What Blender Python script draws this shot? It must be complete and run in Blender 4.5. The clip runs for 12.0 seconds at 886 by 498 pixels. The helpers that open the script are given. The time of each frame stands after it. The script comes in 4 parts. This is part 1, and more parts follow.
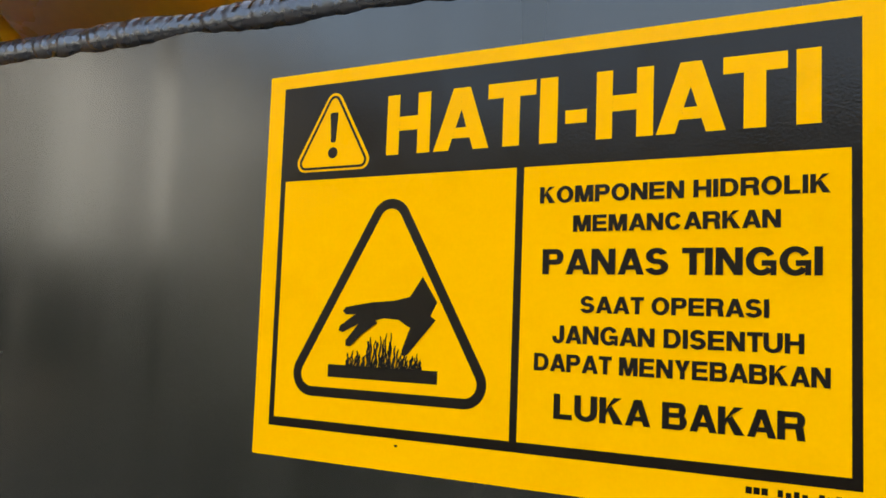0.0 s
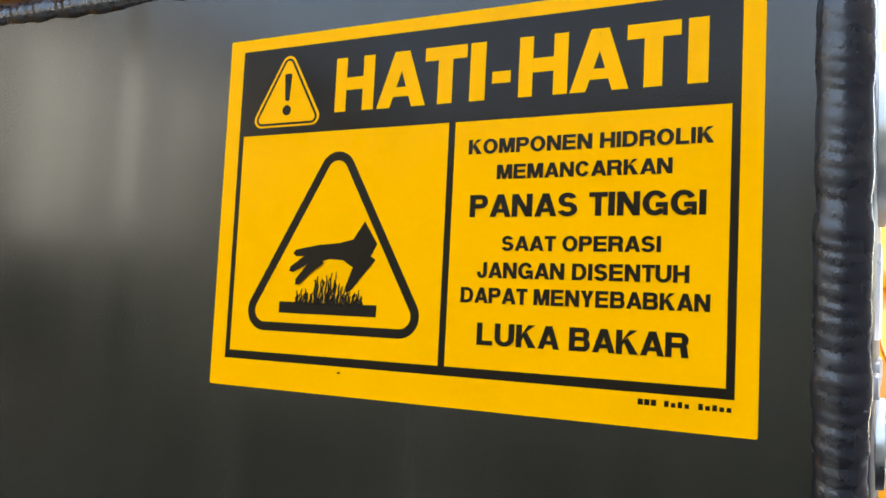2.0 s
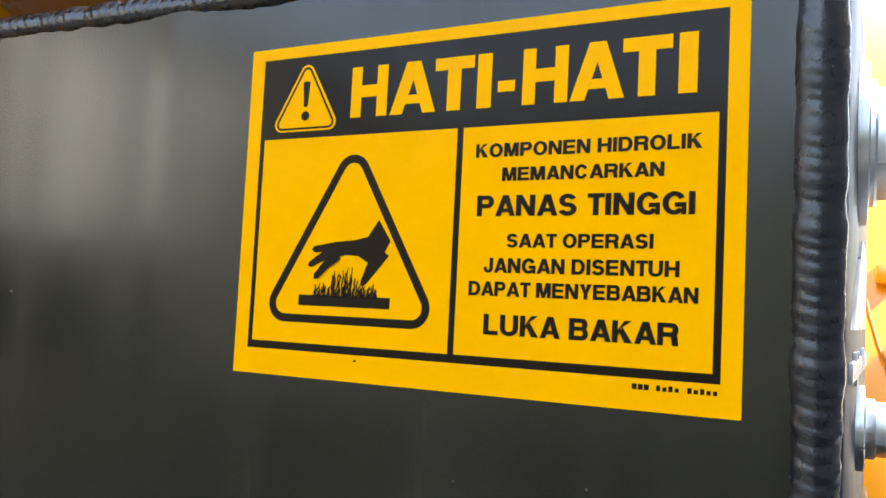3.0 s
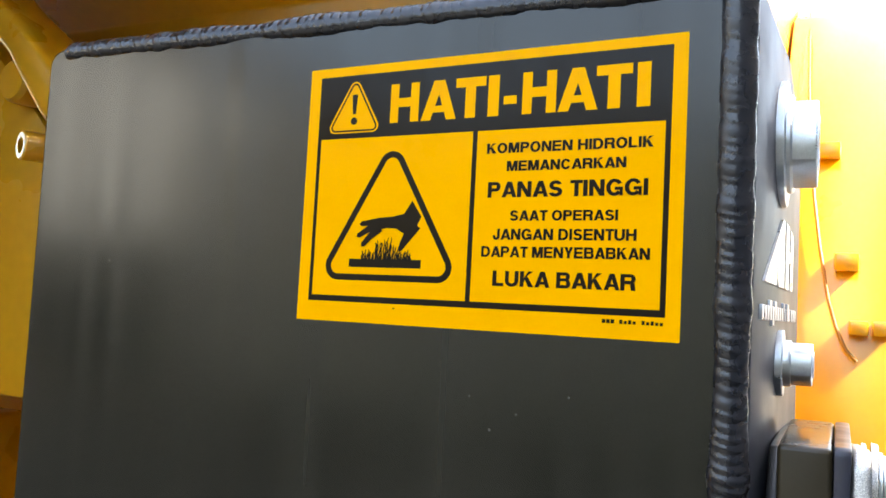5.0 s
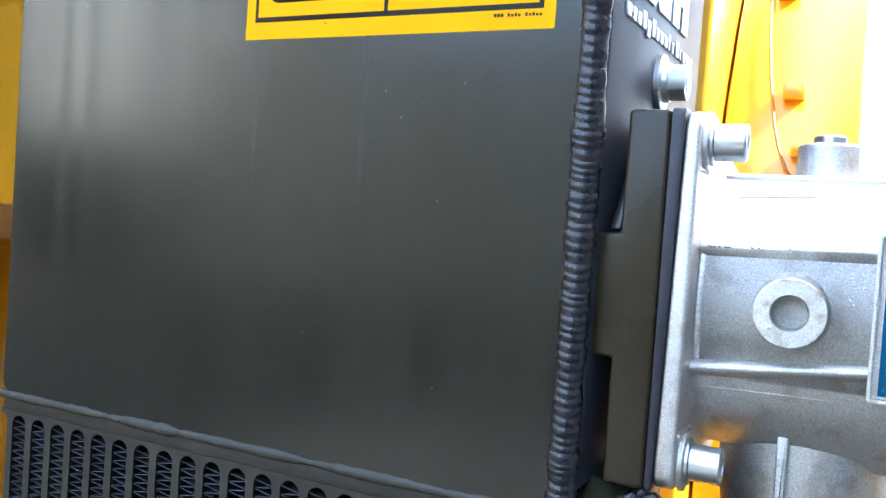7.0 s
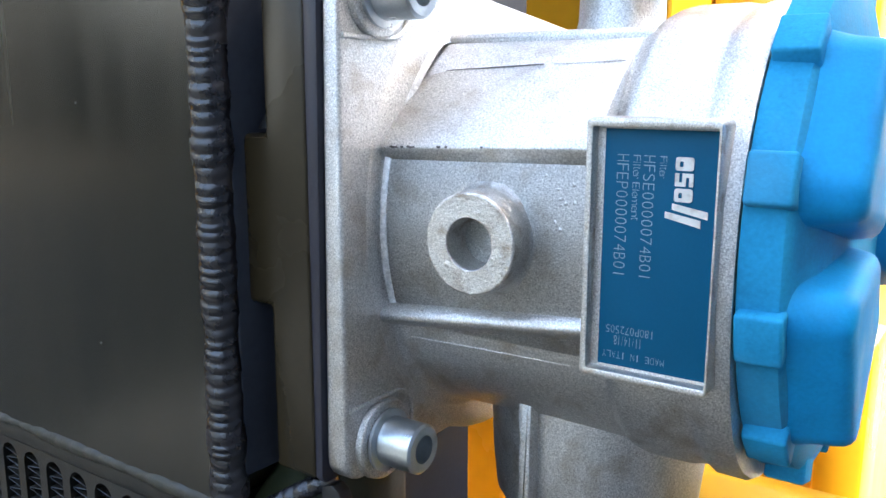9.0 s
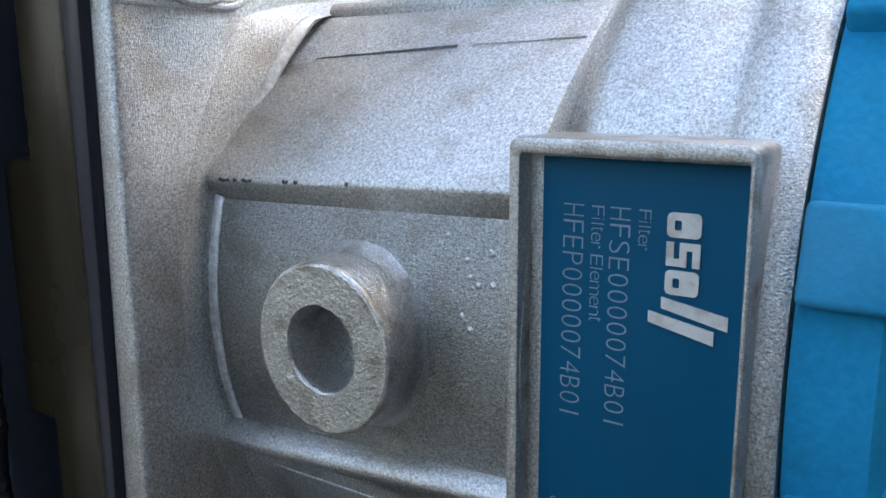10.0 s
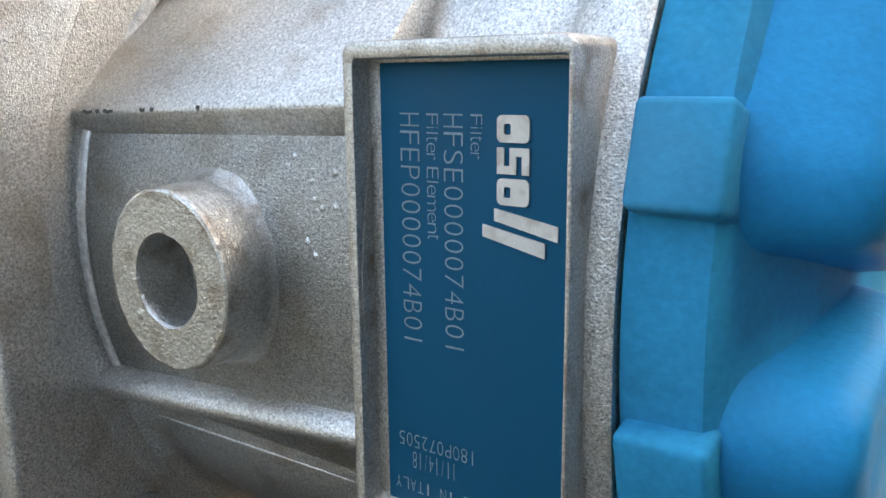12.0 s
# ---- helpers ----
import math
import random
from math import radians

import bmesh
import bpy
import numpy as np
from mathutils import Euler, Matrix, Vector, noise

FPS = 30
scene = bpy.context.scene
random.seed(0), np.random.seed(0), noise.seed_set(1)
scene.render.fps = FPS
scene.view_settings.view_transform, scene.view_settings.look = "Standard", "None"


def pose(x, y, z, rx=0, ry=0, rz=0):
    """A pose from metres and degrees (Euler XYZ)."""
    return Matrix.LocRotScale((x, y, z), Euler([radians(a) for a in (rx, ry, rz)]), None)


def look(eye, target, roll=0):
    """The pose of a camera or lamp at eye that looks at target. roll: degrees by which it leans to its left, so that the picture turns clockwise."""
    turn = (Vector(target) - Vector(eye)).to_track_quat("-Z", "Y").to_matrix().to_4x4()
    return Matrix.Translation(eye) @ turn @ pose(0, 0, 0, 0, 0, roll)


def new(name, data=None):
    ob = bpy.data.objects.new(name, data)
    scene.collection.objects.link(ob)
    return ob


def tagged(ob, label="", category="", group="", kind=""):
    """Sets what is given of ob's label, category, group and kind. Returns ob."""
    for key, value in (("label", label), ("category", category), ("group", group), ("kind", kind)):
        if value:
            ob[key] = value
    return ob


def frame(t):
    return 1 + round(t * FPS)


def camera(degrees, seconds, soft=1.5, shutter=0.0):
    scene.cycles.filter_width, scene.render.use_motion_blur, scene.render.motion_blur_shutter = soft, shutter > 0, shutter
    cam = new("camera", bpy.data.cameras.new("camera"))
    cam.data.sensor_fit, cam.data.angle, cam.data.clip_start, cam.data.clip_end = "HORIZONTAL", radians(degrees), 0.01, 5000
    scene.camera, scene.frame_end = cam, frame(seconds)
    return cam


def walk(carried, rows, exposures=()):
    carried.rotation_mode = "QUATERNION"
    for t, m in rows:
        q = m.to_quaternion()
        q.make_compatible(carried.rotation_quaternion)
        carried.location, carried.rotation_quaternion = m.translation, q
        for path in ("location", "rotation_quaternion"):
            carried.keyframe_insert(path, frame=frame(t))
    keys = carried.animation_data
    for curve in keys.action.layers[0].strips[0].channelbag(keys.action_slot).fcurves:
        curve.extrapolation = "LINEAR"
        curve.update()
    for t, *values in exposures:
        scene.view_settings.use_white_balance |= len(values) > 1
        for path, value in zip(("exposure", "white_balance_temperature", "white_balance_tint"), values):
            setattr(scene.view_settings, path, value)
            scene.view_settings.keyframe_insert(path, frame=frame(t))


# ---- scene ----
cam = camera(55.7, 12.0)
PATH = [
    (0, (0.21, -0.257, 1.455), (-0.699, 1.517, 1.61), 2.1),
    (0.5, (0.215, -0.251, 1.45), (-0.662, 1.54, 1.596), 2.1),
    (1, (0.226, -0.254, 1.444), (-0.637, 1.544, 1.589), 2.2),
    (1.5, (0.229, -0.269, 1.439), (-0.629, 1.532, 1.581), 2.6),
    (2, (0.238, -0.278, 1.435), (-0.624, 1.521, 1.58), 2.8),
    (2.5, (0.242, -0.287, 1.435), (-0.626, 1.51, 1.571), 2.7),
    (4.3, (0.266, -0.365, 1.422), (-0.598, 1.434, 1.557), 3.3),
    (4.5, (0.27, -0.379, 1.42), (-0.586, 1.423, 1.56), 3.1),
    (5, (0.282, -0.402, 1.411), (-0.575, 1.399, 1.549), 3.0),
    (5.5, (0.291, -0.412, 1.397), (-0.575, 1.387, 1.52), 3.1),
    (6, (0.301, -0.425, 1.375), (-0.577, 1.369, 1.481), 3.3),
    (6.5, (0.328, -0.432, 1.34), (-0.554, 1.363, 1.38), 3.9),
    (7, (0.371, -0.444, 1.289), (-0.5, 1.355, 1.224), 4.0),
    (7.5, (0.416, -0.451, 1.265), (-0.444, 1.346, 1.085), 3.3),
    (7.7, (0.433, -0.457, 1.257), (-0.421, 1.34, 1.045), 3.1),
    (9.3, (0.504, -0.156, 1.318), (-0.631, 1.439, 0.907), -0.4),
    (9.5, (0.471, -0.125, 1.32), (-0.643, 1.482, 0.901), -0.9),
    (10, (0.463, -0.098, 1.308), (-0.684, 1.494, 0.922), -0.3),
    (10.5, (0.471, -0.094, 1.312), (-0.681, 1.493, 0.919), -0.5),
    (11, (0.468, -0.091, 1.3), (-0.683, 1.498, 0.913), -0.2),
    (11.5, (0.474, -0.079, 1.294), (-0.682, 1.508, 0.912), -0.1),
    (12, (0.483, -0.075, 1.293), (-0.672, 1.507, 0.888), -0.6),
]
EXPOSURES = [(0.0, 3.65, 8000, 9), (4.4, 3.64, 8000, 9), (5.6, 3.75, 7800, 9), (6.5, 4.0, 6900, 8), (7.0, 4.17, 6550, 7), (7.7, 4.22, 6300, 6), (9.3, 3.1, 6900, 8), (9.5, 2.6, 6700, 6), (10.2, 2.66, 6900, 6), (11.0, 2.8, 7350, 6), (12.0, 3.03, 7850, 6)]
walk(cam, [(t, look(eye, target, roll)) for t, eye, target, roll in PATH], EXPOSURES)

# ---- world and sun ----
world = bpy.data.worlds.new("sky")
scene.world = world
world.use_nodes = True
wn = world.node_tree.nodes
sky = wn.new("ShaderNodeTexSky")
sky.sky_type = "NISHITA"
sky.sun_disc = False
SUN_HIGH, SUN_ROUND = radians(46), radians(91)
sky.sun_elevation, sky.sun_rotation = SUN_HIGH, SUN_ROUND
sky.dust_density = 3.0
world.node_tree.links.new(sky.outputs["Color"], wn["Background"].inputs["Color"])
wn["Background"].inputs["Strength"].default_value = 0.15
sun = new("sun", bpy.data.lights.new("sun", "SUN"))
sun.data.energy, sun.data.angle, sun.data.color = 2.3, radians(1), (1.0, 0.95, 0.88)
towards = Vector((math.sin(SUN_ROUND) * math.cos(SUN_HIGH), math.cos(SUN_ROUND) * math.cos(SUN_HIGH), math.sin(SUN_HIGH)))
sun.matrix_world = look(towards * 10, (0, 0, 0))


# ---- materials ----
def mat(name, base, rough=0.5, metal=0.0, var=0.12, coarse=18.0, fine=400.0, bump=0.0, bump_scale=900.0, coat=0.0,
        rough_var=0.1, coat_rough=0.1, stain=None, stain_amount=0.0, stain_scale=25.0, stretch=(1, 1, 1), spec=0.5, smoothness=4.0):
    m = bpy.data.materials.new(name)
    m.use_nodes = True
    nt = m.node_tree
    n, link = nt.nodes, nt.links.new
    p = n["Principled BSDF"]
    tc = n.new("ShaderNodeTexCoord")
    info = n.new("ShaderNodeObjectInfo")
    mp = n.new("ShaderNodeMapping")
    mp.inputs["Scale"].default_value = stretch
    link(tc.outputs["Object"], mp.inputs["Vector"])
    shift = n.new("ShaderNodeVectorMath")
    shift.operation = "MULTIPLY_ADD"
    link(info.outputs["Random"], shift.inputs[0])
    shift.inputs[1].default_value = (3, 5, 7)
    link(mp.outputs["Vector"], shift.inputs[2])

    def noise_at(scale, detail=4.0):
        t = n.new("ShaderNodeTexNoise")
        t.inputs["Scale"].default_value, t.inputs["Detail"].default_value = scale, detail
        link(shift.outputs[0], t.inputs["Vector"])
        return t.outputs["Fac"]

    a, b = noise_at(coarse, smoothness), noise_at(fine, 2.0)
    mixed = n.new("ShaderNodeMix")
    mixed.inputs[0].default_value = 0.4
    link(a, mixed.inputs[2]), link(b, mixed.inputs[3])
    span = n.new("ShaderNodeMapRange")
    span.inputs["From Min"].default_value, span.inputs["From Max"].default_value = 0.3, 0.7
    span.inputs["To Min"].default_value, span.inputs["To Max"].default_value = 1 - var, 1 + var
    link(mixed.outputs[0], span.inputs["Value"])
    tone = n.new("ShaderNodeMix")
    tone.data_type, tone.blend_type = "RGBA", "MULTIPLY"
    tone.inputs[0].default_value = 1.0
    tone.inputs[6].default_value = (*base, 1)
    link(span.outputs[0], tone.inputs[7])
    colour = tone.outputs[2]
    if stain:
        edge = n.new("ShaderNodeMapRange")
        edge.inputs["From Min"].default_value, edge.inputs["From Max"].default_value = 0.52, 0.75
        edge.inputs["To Max"].default_value = stain_amount
        link(noise_at(stain_scale, 6.0), edge.inputs["Value"])
        over = n.new("ShaderNodeMix")
        over.data_type = "RGBA"
        link(edge.outputs[0], over.inputs[0])
        link(colour, over.inputs[6])
        over.inputs[7].default_value = (*stain, 1)
        colour = over.outputs[2]
    link(colour, p.inputs["Base Color"])
    rr = n.new("ShaderNodeMapRange")
    rr.inputs["From Min"].default_value, rr.inputs["From Max"].default_value = 0.3, 0.7
    rr.inputs["To Min"].default_value, rr.inputs["To Max"].default_value = max(0.02, rough - rough_var), min(1, rough + rough_var)
    link(a, rr.inputs["Value"])
    link(rr.outputs[0], p.inputs["Roughness"])
    p.inputs["Metallic"].default_value = metal
    p.inputs["Coat Weight"].default_value = coat
    p.inputs["Coat Roughness"].default_value = coat_rough
    p.inputs["Specular IOR Level"].default_value = spec
    if bump:
        bp = n.new("ShaderNodeBump")
        bp.inputs["Strength"].default_value = bump
        bp.inputs["Distance"].default_value = 0.0009
        link(noise_at(bump_scale, 3.0), bp.inputs["Height"])
        link(bp.outputs["Normal"], p.inputs["Normal"])
    return m


PANEL_PAINT = mat("panel_paint", (0.0105, 0.0098, 0.0056), 0.225, var=0.06, coarse=1, fine=3, rough_var=0.05, stretch=(48, 48, 2.0), coat=0.1, coat_rough=0.16, spec=0.38, smoothness=1.0)
BLACK_PAINT = mat("black_paint", (0.010, 0.0105, 0.011), 0.32, var=0.2, coarse=30, fine=300, rough_var=0.06, bump=0.03, bump_scale=300, coat=0.1, coat_rough=0.2, spec=0.42)
GASKET_PAINT = mat("gasket_paint", (0.016, 0.016, 0.026), 0.4, var=0.2, coarse=60, fine=600, bump=0.06, bump_scale=500)
ADAPTER_PAINT = mat("adapter_paint", (0.025, 0.018, 0.0085), 0.27, spec=0.28, var=0.12, coarse=14, fine=500, bump=0.02, bump_scale=420, rough_var=0.03)
# black paint of the side plate; its sky reflection is lifted into the bluish base
SIDE_SHEEN = mat("side_sheen", (0.044, 0.049, 0.062), 0.42, var=0.15, coarse=30, fine=300, bump=0.02, bump_scale=300, spec=0.10, rough_var=0.05)
WELD_PAINT = mat("weld_paint", (0.013, 0.013, 0.016), 0.27, var=0.3, coarse=120, fine=900, bump=0.15, bump_scale=700)
CORE_PAINT = mat("core_paint", (0.014, 0.012, 0.0085), 0.5, var=0.3, coarse=60, fine=700, bump=0.2, bump_scale=900, stain=(0.036, 0.034, 0.023), stain_amount=0.6)
CORE_WELD = mat("core_weld", (0.022, 0.020, 0.012), 0.55, var=0.4, coarse=90, fine=700, bump=0.3, bump_scale=600, stain=(0.05, 0.047, 0.028), stain_amount=0.6, stain_scale=60)
FIN_METAL = mat("fin_metal", (0.062, 0.08, 0.11), 0.45, metal=0.6, var=0.4, coarse=90, fine=600)
# black bar paint with a green reflection coloured in as olive
GREEN_SHEEN = mat("green_sheen_paint", (0.014, 0.017, 0.007), 0.36, var=0.35, coarse=60, fine=500, bump=0.12, bump_scale=260, stain=(0.045, 0.05, 0.015), stain_amount=0.7, stain_scale=40)
SHADE_FILL = mat("shade_fill", (0.026, 0.031, 0.050), 0.5, var=0.2)
YELLOW_VINYL = mat("yellow_vinyl", (0.98, 0.43, 0.0005), 0.30, var=0.03, coarse=30, fine=900, bump=0.03, bump_scale=1200, spec=0.05)
BLACK_INK = mat("black_ink", (0.010, 0.006, 0.003), 0.13, var=0.15, coarse=60, fine=1500, bump=0.06, bump_scale=1100, spec=0.12)
MACHINE_YELLOW = mat("machine_yellow", (0.58, 0.300, 0.012), 0.32, var=0.1, coarse=6, fine=60, bump=0.03, bump_scale=60, coat=0.6, coat_rough=0.25)
CAST_ALUMINIUM = mat("cast_aluminium", (0.62, 0.61, 0.585), 0.38, metal=0.93, var=0.52, coarse=1400, fine=2800, bump=0.38, bump_scale=2400, rough_var=0.08,
                     stain=(0.27, 0.20, 0.11), stain_amount=0.5, stain_scale=75)
FRAME_METAL = mat("frame_metal", (0.60, 0.58, 0.54), 0.38, metal=0.93, var=0.42, coarse=1700, fine=3400, bump=0.33, bump_scale=2600, rough_var=0.07,
                  stain=(0.20, 0.12, 0.05), stain_amount=0.75, stain_scale=140)
HIGHLIGHT_METAL = mat("highlight_metal", (0.76, 0.76, 0.75), 0.45, metal=0.75, var=0.4, coarse=500, fine=2400, bump=0.25, bump_scale=1600)
SEAM_DARK = mat("seam_dark", (0.08, 0.075, 0.068), 0.7, var=0.5, coarse=300, fine=2000)
SEAM = mat("seam", (0.20, 0.19, 0.175), 0.7, var=0.5, coarse=300, fine=2000, bump=0.3, bump_scale=2000)
ZINC = mat("zinc", (0.56, 0.60, 0.62), 0.36, metal=1.0, var=0.12, coarse=90, fine=900, bump=0.08, bump_scale=800)
PLATE_BLUE = mat("plate_blue", (0.001, 0.080, 0.152), 0.48, metal=0.0, var=0.06, coarse=50, fine=1400, spec=0.12)
PLATE_INK = mat("plate_ink", (0.20, 0.30, 0.36), 0.45, metal=0.2, var=0.3, coarse=200, fine=2500)
LOGO_INK = mat("logo_ink", (0.7, 0.68, 0.64), 0.4, metal=0.3, var=0.15, coarse=200, fine=2500, stain=(0.35, 0.28, 0.22), stain_amount=0.7, stain_scale=260)
DEEP_BLUE = mat("deep_blue_plastic", (0.002, 0.245, 0.50), 0.48, var=0.15, coarse=60, fine=700, bump=0.10, bump_scale=1100, stain=(0.015, 0.27, 0.48), stain_amount=0.5, stain_scale=22, spec=0.15)
BLUE_PLASTIC = mat("blue_plastic", (0.014, 0.265, 0.47), 0.6, var=0.2, coarse=60, fine=700, bump=0.12, bump_scale=1100, stain=(0.08, 0.28, 0.42), stain_amount=0.6, stain_scale=22, spec=0.09)
RUBBER = mat("rubber", (0.018, 0.018, 0.02), 0.5, var=0.25, coarse=60, fine=700, bump=0.15, bump_scale=900)
SPECK = mat("speck", (0.11, 0.11, 0.10), 0.6)
SEALANT = mat("sealant", (0.6, 0.6, 0.56), 0.5)
EMBLEM_WHITE = mat("emblem_metal", (0.50, 0.53, 0.57), 0.35, metal=0.6, var=0.1, coarse=90, fine=900)
DIRT = mat("dirt", (0.058, 0.051, 0.038), 0.9, var=0.35, coarse=0.6, fine=14, bump=0.5, bump_scale=30, stain=(0.09, 0.08, 0.06), stain_amount=0.6, stain_scale=0.25)
GRAVEL = mat("gravel", (0.36, 0.33, 0.28), 0.9, var=0.35, coarse=0.6, fine=14, bump=0.5, bump_scale=30, stain=(0.22, 0.20, 0.17), stain_amount=0.7, stain_scale=0.25)
SHEET_WHITE = mat("sheet_white", (0.62, 0.66, 0.68), 0.45, var=0.06, coarse=0.6, fine=6)
CONCRETE = mat("concrete", (0.56, 0.46, 0.32), 0.85, var=0.25, coarse=1.5, fine=40, bump=0.3, bump_scale=60, stain=(0.40, 0.31, 0.20), stain_amount=0.6, stain_scale=0.8)
WALL_DARK = mat("wall_dark", (0.05, 0.05, 0.047), 0.8, var=0.15, coarse=0.8, fine=10)
WALL_GREY = mat("wall_grey", (0.145, 0.15, 0.165), 0.85, var=0.1, coarse=0.7, fine=9)
WALL_TAN = mat("wall_tan", (0.66, 0.57, 0.42), 0.85, var=0.12, coarse=0.7, fine=9)
WALL_CREAM = mat("wall_cream", (0.36, 0.40, 0.42), 0.85, var=0.06, coarse=0.8, fine=10)
WALL_WHITE = mat("wall_white", (0.8, 0.8, 0.78), 0.8, var=0.05, coarse=1, fine=12)
CABLE_SHEATH = mat("cable_sheath", (0.26, 0.11, 0.008), 0.4, var=0.15, coarse=30, fine=300)
LEAF = mat("leaf", (0.10, 0.14, 0.025), 0.6, var=0.4, coarse=2, fine=20)


# ---- building helpers ----
BASE = {}


def thing(name, at, label, category, group="", kind=""):
    ob = new(name)
    ob.location = at
    BASE[ob.name] = Vector(at)
    return tagged(ob, label, category, group, kind)


def part(name, bm, material, parent=None, label="", smooth=True):
    lo = Vector([min(v.co[i] for v in bm.verts) for i in range(3)])
    hi = Vector([max(v.co[i] for v in bm.verts) for i in range(3)])
    c = (lo + hi) / 2
    bmesh.ops.translate(bm, verts=bm.verts, vec=-c)
    bmesh.ops.recalc_face_normals(bm, faces=bm.faces)
    me = bpy.data.meshes.new(name)
    bm.to_mesh(me)
    bm.free()
    me.materials.append(material)
    if smooth:
        mean = sum(p.area for p in me.polygons) / len(me.polygons)
        me.polygons.foreach_set("use_smooth", [len(p.vertices) <= 4 and p.area < 5 * mean for p in me.polygons])
        me.set_sharp_from_angle(angle=radians(32))
    ob = new(name, me)
    if parent:
        ob.parent = parent
        ob.location = c - BASE[parent.name]
    else:
        ob.location = c
    BASE[ob.name] = c
    return tagged(ob, label)


def again(name, ob, at, parent, turn=(0, 0, 0)):
    """One more piece on the same mesh, its middle at the place given."""
    o = new(name, ob.data)
    o.parent = parent
    o.location = Vector(at) - BASE[parent.name]
    o.rotation_euler = turn
    BASE[o.name] = Vector(at)
    return o


def soften(bm, width, segments=2, angle=30):
    if width:
        edges = [e for e in bm.edges if len(e.link_faces) == 2 and e.calc_face_angle(0) > radians(angle)]
        bmesh.ops.bevel(bm, geom=edges, offset=width, segments=segments, affect="EDGES", profile=0.5)
    return bm


def box(lo, hi, bevel=0.0, segments=2):
    bm = bmesh.new()
    bmesh.ops.create_cube(bm, size=1)
    lo, hi = Vector(lo), Vector(hi)
    for v in bm.verts:
        v.co = Vector([(lo[i] + hi[i]) / 2 + v.co[i] * (hi[i] - lo[i]) for i in range(3)])
    return soften(bm, bevel, segments)


AXIS = {"x": (Vector((1, 0, 0)), Vector((0, 1, 0)), Vector((0, 0, 1))),
        "y": (Vector((0, 1, 0)), Vector((0, 0, 1)), Vector((1, 0, 0))),
        "z": (Vector((0, 0, 1)), Vector((1, 0, 0)), Vector((0, 1, 0)))}


def lathe(profile, axis, centre, seg=64, wobble=0.0):
    """Turns (along, radius) pairs round an axis through centre."""
    a, u, w = AXIS[axis]
    c = Vector(centre)
    bm = bmesh.new()
    rings = []
    for k, r in profile:
        base = c + a * (k - c.dot(a))
        if r <= 1e-6:
            rings.append([bm.verts.new(base)])
            continue
        rings.append([bm.verts.new(base + (u * math.cos(2 * math.pi * i / seg) + w * math.sin(2 * math.pi * i / seg))
                                   * (r + wobble * noise.noise((k * 300, i * 0.9, 3)))) for i in range(seg)])
    for p, q in zip(rings, rings[1:]):
        for i in range(seg):
            j = (i + 1) % seg
            f = [p[i % len(p)], p[j % len(p)], q[j % len(q)], q[i % len(q)]]
            f = list(dict.fromkeys(f))
            if len(f) > 2:
                bm.faces.new(f)
    return bm


def prism(points, axis, k0, k1, bevel=0.0, segments=2):
    """A flat outline pushed along an axis from k0 to k1. The outline's two numbers are (y,z), (x,z) or (x,y)."""
    def place(p, k):
        return {"x": (k, p[0], p[1]), "y": (p[0], k, p[1]), "z": (p[0], p[1], k)}[axis]
    bm = bmesh.new()
    a = [bm.verts.new(place(p, k0)) for p in points]
    b = [bm.verts.new(place(p, k1)) for p in points]
    bm.faces.new(a), bm.faces.new(b[::-1])
    for i in range(len(points)):
        j = (i + 1) % len(points)
        bm.faces.new((a[i], a[j], b[j], b[i]))
    bmesh.ops.recalc_face_normals(bm, faces=bm.faces)
    return soften(bm, bevel, segments)


def round_poly(corners, r, n=6):
    """A polygon with rounded corners."""
    out = []
    m = len(corners)
    for i in range(m):
        p, q, s = (Vector(corners[k % m]) for k in (i - 1, i, i + 1))
        d0, d1 = (p - q).normalized(), (s - q).normalized()
        half = math.acos(max(-1, min(1, d0.dot(d1)))) / 2
        back = r / math.tan(half)
        a, b = q + d0 * back, q + d1 * back
        c = q + (d0 + d1).normalized() * (r / math.sin(half))
        a0, a1 = math.atan2(*(a - c).yx), math.atan2(*(b - c).yx)
        while a1 - a0 > math.pi:
            a1 -= 2 * math.pi
        while a1 - a0 < -math.pi:
            a1 += 2 * math.pi
        out += [(c.x + r * math.cos(a0 + (a1 - a0) * k / n), c.y + r * math.sin(a0 + (a1 - a0) * k / n)) for k in range(n + 1)]
    return out


def ring_band(outer, inner, axis, k0, k1):
    """A band between two outlines of as many points, pushed from k0 to k1."""
    def place(p, k):
        return {"x": (k, p[0], p[1]), "y": (p[0], k, p[1]), "z": (p[0], p[1], k)}[axis]
    bm = bmesh.new()
    loops = [[bm.verts.new(place(p, k)) for p in line] for line, k in ((outer, k0), (outer, k1), (inner, k1), (inner, k0))]
    m = len(outer)
    for a, b in zip(loops, loops[1:] + loops[:1]):
        for i in range(m):
            j = (i + 1) % m
            bm.faces.new((a[i], a[j], b[j], b[i]))
    bmesh.ops.recalc_face_normals(bm, faces=bm.faces)
    return bm


def tube(points, r, seg=12, cap=True):
    bm = bmesh.new()
    pts = [Vector(p) for p in points]
    rings = []
    for i, p in enumerate(pts):
        d = (pts[min(i + 1, len(pts) - 1)] - pts[max(i - 1, 0)]).normalized()
        u = d.cross(Vector((0.3, 0.2, 0.93))).normalized()
        w = d.cross(u)
        rings.append([bm.verts.new(p + (u * math.cos(2 * math.pi * k / seg) + w * math.sin(2 * math.pi * k / seg)) * r) for k in range(seg)])
    for a, b in zip(rings, rings[1:]):
        for k in range(seg):
            bm.faces.new((a[k], a[(k + 1) % seg], b[(k + 1) % seg], b[k]))
    if cap:
        bm.faces.new(rings[0]), bm.faces.new(rings[-1][::-1])
    return bm


